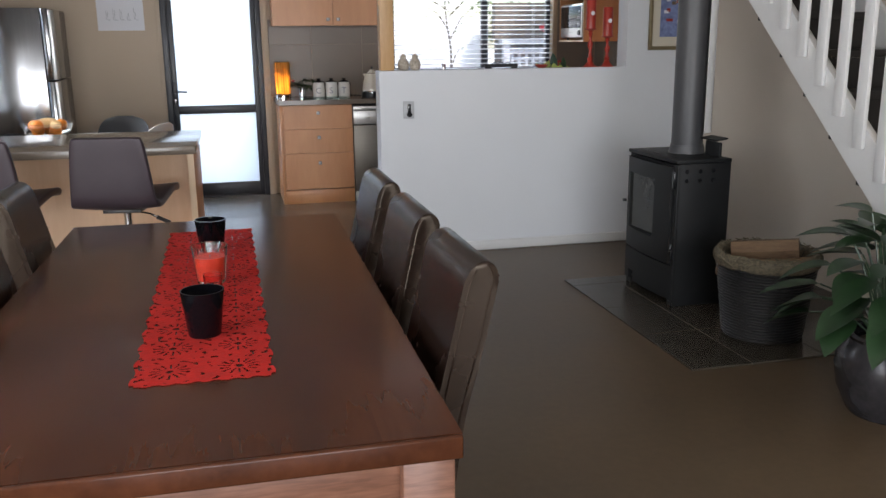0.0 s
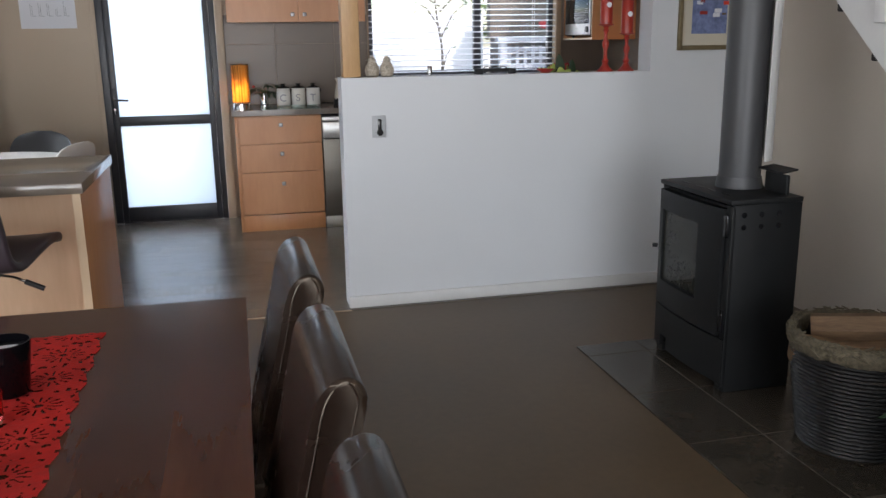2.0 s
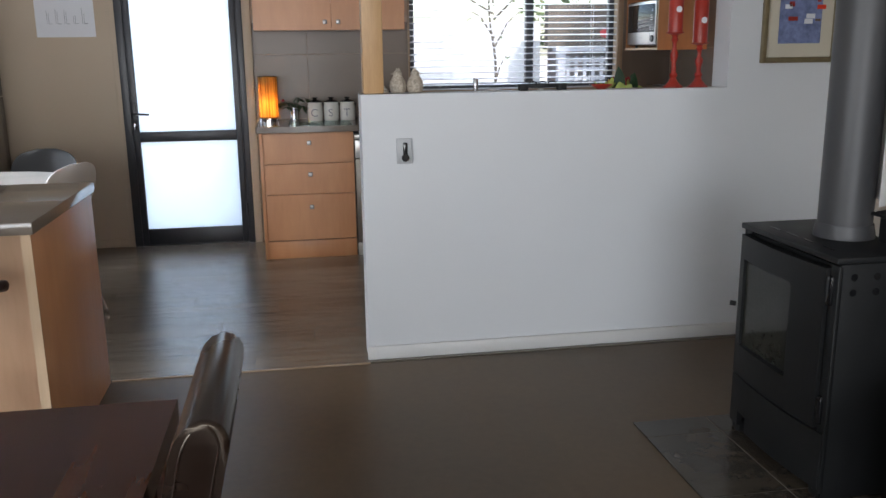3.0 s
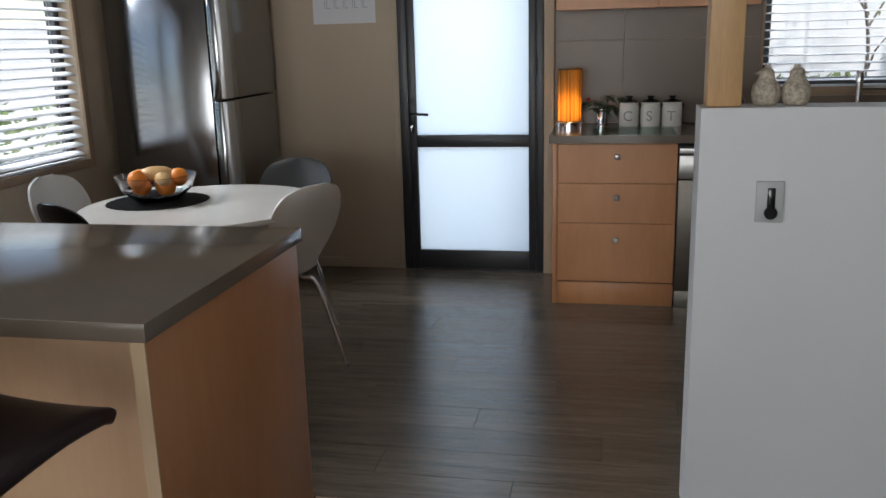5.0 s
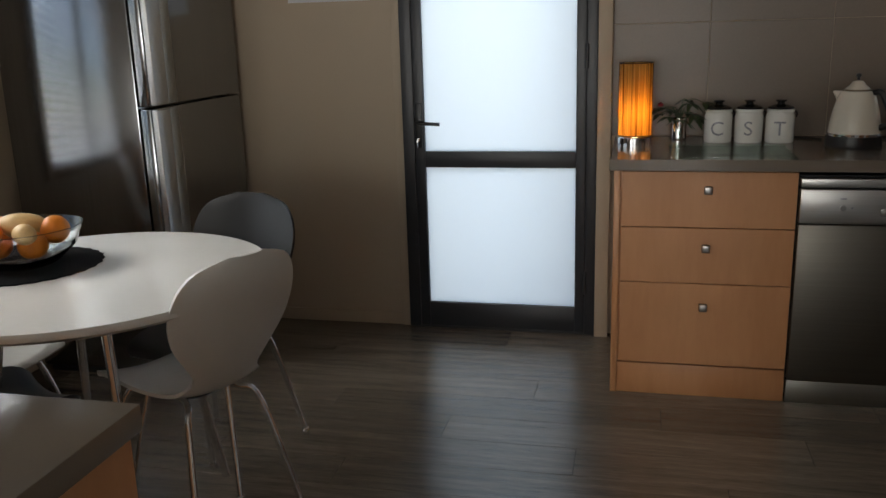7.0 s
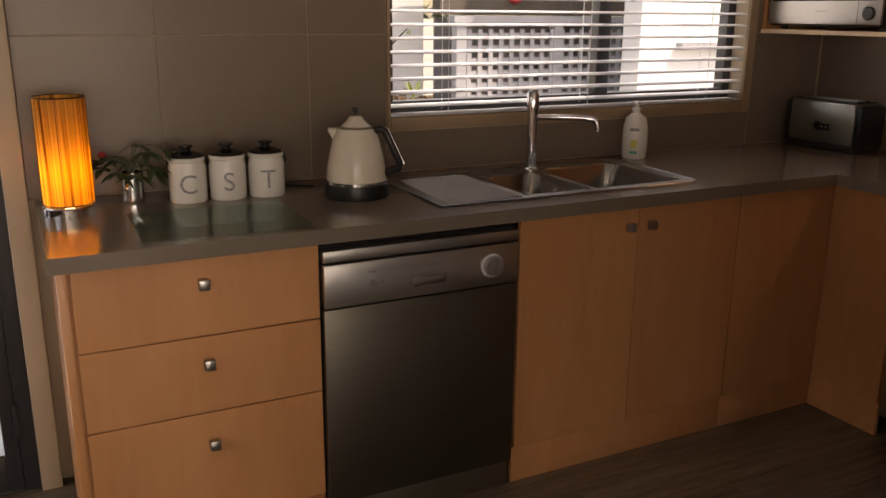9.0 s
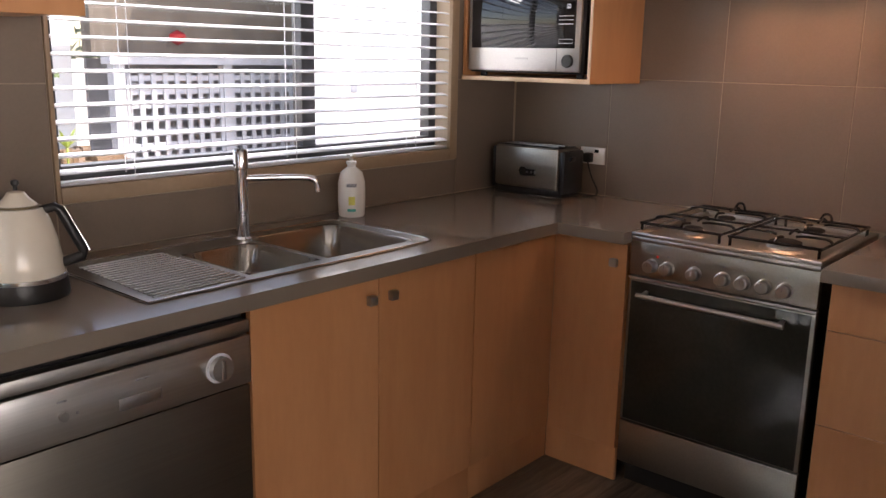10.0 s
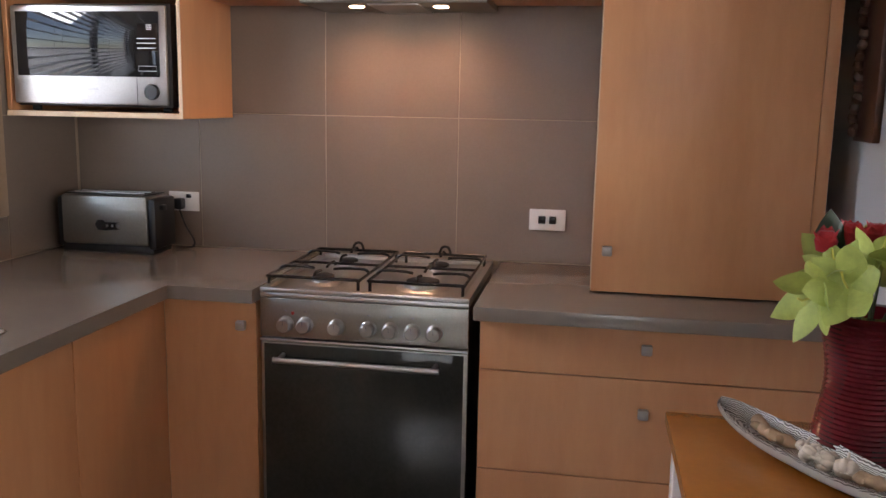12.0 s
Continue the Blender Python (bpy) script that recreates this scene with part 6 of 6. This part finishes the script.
rd = thing("red_dish", "small red leaf-shaped dish on the half wall", "dish", bm_lathe(((0, 0.0), (0.022, 0.0), (0.046, 0.016), (0.044, 0.018), (0.020, 0.005), (0, 0.005)), 24), "red")
rd.matrix_world = pose(2.46, 7.04, LZ) @ Matrix.Diagonal((1.1, 0.8, 1.2, 1))
def candlestick(x, y, h, label):
    c = thing("candlestick", label, "candlestick", group="red candlesticks on the ledge")
    p = [(0, 0), (0.046, 0), (0.046, 0.006), (0.034, 0.014), (0.020, 0.030), (0.014, 0.045), (0.020, 0.058), (0.011, 0.070), (0.010, h * 0.45), (0.018, h * 0.55), (0.019, h * 0.62), (0.009, h * 0.70), (0.010, h * 0.82), (0.017, h * 0.86), (0.012, h * 0.90), (0.016, h * 0.95), (0.040, h * 0.98), (0.041, h), (0.034, h), (0, h)]
    part("stick", bm_lathe(p, 28), "red", c)
    cd = thing("candle", "thick red pillar candle on the candlestick", "candle", group="red candles on the ledge")
    part("wax", bm_lathe(((0, h + 0.001), (0.033, h + 0.001), (0.033, h + 0.185), (0.030, h + 0.190), (0, h + 0.184)), 28), "red", cd)
    part("wick", bm_tube(((0, 0, h + 0.184), (0, 0.001, h + 0.198)), 0.0014, 6), "ink", cd)
    part("sticker", bm_tube(((0.0, -0.0325, h + 0.10), (0.0, -0.0345, h + 0.10)), 0.014, 16), "paper", cd, "round white sticker")
    c.matrix_world = pose(x, y, LZ)
    cd.matrix_world = pose(x, y, LZ)
candlestick(2.806, 7.035, 0.252, "tall turned red candlestick")
candlestick(2.930, 7.035, 0.203, "shorter turned red candlestick")

# ---- side table with vase and bowl ----
sd = thing("side_table", "honey-coloured timber side table under the pass-through", "table")
part("tabletop", bm_box(1.95, 2.803, 7.125, 7.655, 0.812, 0.838, 0.004), "honey", sd)
part("apron", bm_box(1.99, 2.763, 7.61, 7.63, 0.72, 0.811, 0.002), "honey", sd)
part("apron", bm_box(1.99, 2.763, 7.15, 7.17, 0.72, 0.811, 0.002), "honey", sd)
for x in (1.97, 2.733):
    for y in (7.135, 7.59):
        part("leg", bm_box(x, x + 0.05, y, y + 0.05, 0, 0.811, 0.003), "white", sd)
bb = bmesh.new()
NB, MB = 28, 10
rowsb = []
for i in range(NB + 1):
    t = 2 * i / NB - 1
    w = 0.058 * (1 - abs(t) ** 2.4) ** 0.6 + 0.0008
    lift = 0.027 * abs(t) ** 2.2
    rowsb.append([bb.verts.new((t * 0.245, math.sin((k / MB - 0.5) * math.pi) * w, lift + 0.034 * (1 - math.cos((k / MB - 0.5) * math.pi)) * (1 - 0.4 * abs(t)))) for k in range(MB + 1)])
for a, b in zip(rowsb, rowsb[1:]):
    for k in range(MB):
        bb.faces.new((a[k], a[k + 1], b[k + 1], b[k]))
inner = bb.copy()
boat = thing("boat_bowl", "long boat-shaped bowl, white outside and etched inside", "bowl")
bmesh.ops.solidify(bb, geom=bb.faces[:], thickness=0.003)
part("bowl", bb, "ceramic", boat, smooth=60)
for v in inner.verts:
    v.co.z += 0.0036
    v.co.x *= 0.985
    v.co.y *= 0.95
part("etched_lining", inner, "etched", boat, "dark etched line pattern", smooth=60)
BM = pose(2.553, 7.432, 0.8415, 0, 0, 31)
boat.matrix_world = BM
rnd = random.Random(9)
for t, q, r in ((-0.33, 0.004, 0.021), (-0.14, 0.010, 0.019), (-0.10, -0.014, 0.015), (0.03, 0.010, 0.017), (0.05, -0.012, 0.016), (0.17, -0.010, 0.015)):
    g = thing("garlic_bulb", "papery white garlic bulb in the boat bowl", "garlic", group="roots in the boat bowl")
    for k in range(7):
        a = 2 * math.pi * k / 7
        e = r * 0.42
        part("clove", bm_lathe(((0, -1.5 * e), (0.8 * e, -1.0 * e), (e, 0), (0.7 * e, 1.0 * e), (0, 1.7 * e)), 10, (0.55 * r * math.cos(a), 0.55 * r * math.sin(a), 0)), "garlic", g, smooth=60)
    part("neck", bm_lathe(((0, -0.7 * r), (0.5 * r, -0.6 * r), (0.5 * r, 0.5 * r), (0.14 * r, 0.9 * r), (0.11 * r, 1.4 * r), (0, 1.42 * r)), 12), "garlic", g, smooth=60)
    g.matrix_world = BM @ pose(t * 0.21, q, 0.012 + r, rnd.uniform(20, 70), rnd.uniform(-50, 50), rnd.uniform(0, 360))
for t, q, turn in ((0.36, 0.002, 20), (0.60, 0.0, -15), (-0.56, 0.0, 8)):
    bm = bm_tube(((-0.030, 0, 0), (-0.014, 0.004, 0.003), (0.004, -0.003, 0.001), (0.020, 0.002, 0.003), (0.030, 0, 0)), [0.005, 0.0125, 0.0095, 0.0125, 0.006], 10)
    bm_tube(((-0.006, 0, 0), (-0.002, 0.014, 0.004), (0.002, 0.022, 0.006)), [0.008, 0.009, 0.004], 8, bm=bm)
    g = thing("ginger_root", "knobbly light brown ginger root in the boat bowl", "ginger", bm, "ginger", group="roots in the boat bowl", smooth=60)
    g.matrix_world = BM @ pose(t * 0.21, q, 0.024 + 0.02 * abs(t) ** 2, 0, -14 * t, turn)

vs = thing("vase", "ribbed glossy maroon vase on the side table", "vase")
prof = []
for k in range(61):
    z = 0.262 * k / 60
    u = z / 0.262
    r = 0.061 + 0.006 * math.cos(u * 7.0 - 0.6)
    prof.append((r + (0.0035 if k % 2 else 0), z))
part("body", bm_lathe([(0, 0), (0.055, 0)] + prof + [(0.050, 0.262), (0.052, 0.22), (0, 0.20)], 40), "maroon", vs, smooth=50)
vs.matrix_world = pose(2.645, 7.340, 0.8385) @ Matrix.Diagonal((1.1, 1.1, 1, 1))
bq = thing("flower_bouquet", "artificial bouquet of lime green lilies and red blooms in the vase", "flowers")
rnd = random.Random(21)
OUT = Vector((-0.955, -0.296, 0))
LEFT = Vector((-0.296, 0.955, 0))


def spot(a, b, z):
    return LEFT * a + OUT * b + Vector((0, 0, z))


def lily(place, facing, size, petals=6):
    """An open lily: two whorls of broad pointed petals round a throat with a pale stamen."""
    n = facing.normalized()
    u = n.orthogonal().normalized()
    w = n.cross(u)
    head = part("bloom", bm_tube((place - n * 0.03, place - n * 0.012, place), [0.004, 0.006, 0.013], 10), "lime", bq)
    for k in range(petals):
        a = 2 * math.pi * (k + rnd.uniform(-0.12, 0.12)) / petals
        perp = u * math.cos(a) + w * math.sin(a)
        open_ = radians(rnd.uniform(42, 62) + 14 * (k % 2))
        d = n * math.cos(open_) + perp * math.sin(open_)
        tip = place + d * size * rnd.uniform(0.9, 1.1)
        part("petal", blade(bmesh.new(), place + perp * 0.006, tip, size * rnd.uniform(0.34, 0.42), rnd.uniform(0.004, 0.02), side=n.cross(perp), n=8, fold=0.34), "lime", head)
    part("stamen", bm_tube((place, place + n * size * 0.4, place + n * size * 0.55 + Vector((0, 0, 0.006))), 0.0022, 6), "pale_yellow", head)
    part("stem", bm_tube((place - n * 0.03, Vector((place.x * 0.3, place.y * 0.3, 0.265)), Vector((place.x * 0.1, place.y * 0.1, 0.205))), 0.003, 6), "leaf_small", head)


for a, b, z, fa, fb, fz, size in ((-0.015, 0.085, 0.335, -0.1, 0.9, 0.35, 0.105), (0.095, 0.060, 0.340, 0.65, 0.5, 0.5, 0.085), (0.130, 0.01, 0.315, 0.9, 0.3, -0.1, 0.085), (0.095, 0.02, 0.365, 0.5, 0.2, 0.8, 0.065), (0.015, 0.03, 0.385, 0.0, 0.4, 0.9, 0.070), (-0.11, 0.04, 0.335, -0.7, 0.4, 0.4, 0.100), (0.04, -0.08, 0.345, 0.1, -0.8, 0.5, 0.095), (-0.06, -0.07, 0.355, -0.4, -0.6, 0.6, 0.095)):
    lily(spot(a, b, z), spot(fa, fb, fz), size)
for a, b, z, r in ((0.088, -0.035, 0.405, 0.030), (0.035, -0.03, 0.418, 0.032), (-0.03, -0.05, 0.415, 0.030)):
    c = spot(a, b, z)
    rose = part("bloom", bm_lathe(((0, -0.8 * r), (0.6 * r, -0.6 * r), (0.75 * r, 0.0), (0.45 * r, 0.55 * r), (0, 0.6 * r)), 14, c), "red_petal", bq)
    for k in range(9):
        t = 2.4 * k
        o = Vector((math.cos(t), math.sin(t), 0))
        part("petal", blade(bmesh.new(), c - Vector((0, 0, 0.7 * r)) + o * 0.3 * r, c + o * r * rnd.uniform(0.75, 1.05) + Vector((0, 0, r * rnd.uniform(0.3, 0.75))), 0.62 * r, -0.002, n=5, fold=0.4), "red_petal", rose)
    part("stem", bm_tube((c - Vector((0, 0, 0.7 * r)), Vector((c.x * 0.4, c.y * 0.4, 0.30)), Vector((c.x * 0.1, c.y * 0.1, 0.205))), 0.003, 6), "leaf_small", rose)
for a, b, z, l, w in ((-0.055, 0.03, 0.355, 0.135, 0.062), (0.055, -0.02, 0.37, 0.07, 0.018), (-0.09, -0.03, 0.34, 0.12, 0.05), (0.02, -0.10, 0.34, 0.11, 0.05)):
    part("leaf", blade(bmesh.new(), spot(a, b, z), spot(a * 1.2, b * 1.3, z + l), w, 0.0, side=LEFT, n=8, fold=0.2), "leaf", bq)
bq.matrix_world = pose(2.645, 7.340, 0.8150) @ Matrix.Diagonal((0.88, 0.86, 1, 1))

cv = bm_box(3.43, 3.60, 7.1105, 7.130, 1.360, 2.02, 0.004)
carving = thing("wood_carving", "dark carved timber wall panel beside the cupboard", "carving")
part("board", cv, "carved", carving)
rnd = random.Random(2)
for k in range(22):
    z = 1.39 + k * 0.028
    x = 3.575 + 0.012 * math.sin(k * 1.3)
    bmk = bm_lathe(((0, -0.017), (0.014, -0.012), (0.020, 0), (0.014, 0.012), (0, 0.017)), 10)
    ob = part("carved_relief", bmk, "carved", carving)
    ob.matrix_basis = pose(x, 7.134, z, rnd.uniform(-50, 50), rnd.uniform(-50, 50), 0) @ Matrix.Diagonal((1.2, 0.8, 1.1, 1))

# ---- outside ----
structure("ground", "pale concrete paving and ground outside", "ground", bm_box(-200, 200, -200, 200, -0.30, -0.20), "paving")
gf = structure("backdrop_fence", "pale ribbed metal fence along the garden", "fence", bm_box(-8, 4.30, 14.45, 14.50, -0.2, 1.75), "fence")
for k in range(60):
    part("rib", bm_box(-7.9 + k * 0.2, -7.84 + k * 0.2, 14.443, 14.449, -0.2, 1.75), "fence", gf)
lt = structure("lattice_screen", "weathered grey square lattice screen with a capping rail", "screen", bm_box(4.40, 4.50, 13.96, 14.06, -0.2, 1.36), "lattice")
for k in range(22):
    part("slat", bm_box(4.52 + k * 0.112, 4.565 + k * 0.112, 13.985, 13.995, -0.2, 1.30), "lattice", lt)
for k in range(13):
    part("slat", bm_box(4.50, 6.98, 13.996, 14.006, -0.12 + k * 0.112, -0.075 + k * 0.112), "lattice", lt)
for x in (5.45, 6.95):
    part("post", bm_box(x, x + 0.09, 13.97, 14.06, -0.2, 1.36), "lattice", lt)
part("rail", bm_box(4.36, 7.05, 13.93, 14.08, 1.36, 1.42), "lattice", lt)
part("dark_beam", bm_box(4.3, 9.2, 14.10, 14.25, 1.425, 1.95), "dark_timber", lt)
# dark sheet added behind the lattice so its gaps look shaded
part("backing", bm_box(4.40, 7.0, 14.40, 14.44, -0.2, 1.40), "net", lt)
nb = thing("neighbour_house", "white rendered neighbouring house with a pale window", "house")
part("wall", bm_wall('y', 13.2, 13.45, 5.85, 12.0, -0.2, 3.0, ((6.32, 8.2, 1.20, 2.4),)), "render_wall", nb)
nw = part("window", bm_box(6.32, 6.40, 13.22, 13.40, 1.20, 2.4), "fence", nb)
part("pane", bm_box(6.40, 8.12, 13.24, 13.25, 1.20, 2.40), "far_glass", nw)
part("sill", bm_box(6.27, 8.25, 13.12, 13.42, 1.135, 1.197), "lattice", nw)
part("window_frame", bm_box(8.12, 8.2, 13.22, 13.40, 1.20, 2.4), "fence", nw)
part("roof", bm_prism(((13.16, 3.0), (16, 4.6), (16, 4.75), (13.16, 3.12)), 5.5, 12.3, axis='x'), "dark_timber", nb)


def leaf_cloud(name, label, category, boxes, count, size, material, seed, kind="stuff"):
    rr = random.Random(seed)
    verts, faces = [], []
    for x0, x1, y0, y1, z0, z1, share in boxes:
        for k in range(int(count * share)):
            c = Vector((rr.uniform(x0, x1), rr.uniform(y0, y1), rr.uniform(z0, z1)))
            if noise.noise(c * 1.7) < -0.12:
                continue
            u = Vector((rr.gauss(0, 1), rr.gauss(0, 1), rr.gauss(0, 1))).normalized()
            w = u.orthogonal().normalized()
            s = size * rr.uniform(0.6, 1.3)
            n0 = len(verts)
            verts += [tuple(c - u * s), tuple(c + w * s * 0.4), tuple(c + u * s), tuple(c - w * s * 0.4)]
            faces.append((n0, n0 + 1, n0 + 2, n0 + 3))
    me = bpy.data.meshes.new(name)
    me.from_pydata(verts, [], faces)
    me.materials.append(M[material])
    return tagged(new(name, me), label, category, kind=kind)


# the unseen run south of the window is added to darken the fridge's reflection
leaf_cloud("hedge", "loose green garden shrubs outside the side window, with an unseen run added southwards", "shrubs", ((-4.6, -3.6, 0.5, 11.5, -0.2, 0.95, 0.6), (-5.2, -4.3, 0.5, 11.5, 0.7, 2.4, 0.4)), 16500, 0.055, "leaf_out", 4)
leaf_cloud("shrubs", "garden shrubs above the lattice screen", "shrubs", ((4.3, 9.0, 14.8, 15.8, 1.4, 2.7, 0.7), (2.6, 3.5, 13.5, 14.3, 0.70, 0.95, 0.12)), 5000, 0.07, "leaf_out", 8)
bed = bm_box(1.2, 4.25, 13.35, 14.43, -0.2, 0.66)
for k in range(260):
    bx, by = rnd.uniform(1.25, 4.20), rnd.uniform(13.36, 14.40)
    bm_box(bx, bx + rnd.uniform(0.03, 0.09), by, by + rnd.uniform(0.02, 0.05), 0.655, 0.67 + rnd.uniform(0.0, 0.05), bm=bed)
structure("garden_bed", "raised garden bed covered in brown bark mulch", "garden bed", bed, "bark")
fern = thing("garden_tuft", "small yellow-green leafy tuft in the mulched bed", "plant")
for k in range(11):
    a = 2 * math.pi * k / 11
    part("leaf", blade(bmesh.new(), (3.72, 13.42, 0.78), (3.72 + 0.11 * math.cos(a), 13.42 + 0.07 * math.sin(a), 0.88 + 0.07 * math.sin(k * 2.1)), 0.020, 0.02, n=4), "tuft", fern)
part("stem", bm_tube(((3.72, 13.42, 0.655), (3.72, 13.42, 0.79)), 0.008, 6), "tuft", fern)
tree = thing("garden_tree", "slim garden tree with bare branches and sparse leaves", "tree")
rnd = random.Random(15)
part("trunk", bm_tube(arc(((3.45, 13.6, 0.60), (3.50, 13.6, 1.2), (3.40, 13.55, 2.0), (3.50, 13.5, 3.4))), [0.022 - 0.0009 * k for k in range(19)], 8), "dark_timber", tree)
lv = bmesh.new()
for k in range(16):
    z = rnd.uniform(0.9, 3.0)
    a = rnd.uniform(0, 6.28)
    l = rnd.uniform(0.5, 1.1)
    p0 = Vector((3.47, 13.58, z))
    p1 = p0 + Vector((l * math.cos(a), l * 0.6 * math.sin(a), rnd.uniform(-0.15, 0.45)))
    part("limb", bm_tube((p0, (p0 + p1) / 2 + Vector((0, 0, 0.08)), p1), [0.013, 0.009, 0.004], 6), "dark_timber", tree)
    for j in range(4):
        q = p0.lerp(p1, rnd.uniform(0.35, 1.05)) + Vector((rnd.uniform(-0.1, 0.1), rnd.uniform(-0.1, 0.1), rnd.uniform(-0.06, 0.1)))
        d = Vector((rnd.gauss(0, 1), rnd.gauss(0, 1), rnd.gauss(0, 0.6))).normalized()
        blade(lv, q, q + d * 0.09, 0.018, 0.02, n=3)
part("crown", lv, "leaf_out", tree)
part("red_blossom", bm_lathe(((0, -0.06), (0.06, -0.03), (0.07, 0.03), (0, 0.07)), 12, (5.05, 14.05, 1.58)), "red_petal", tree)
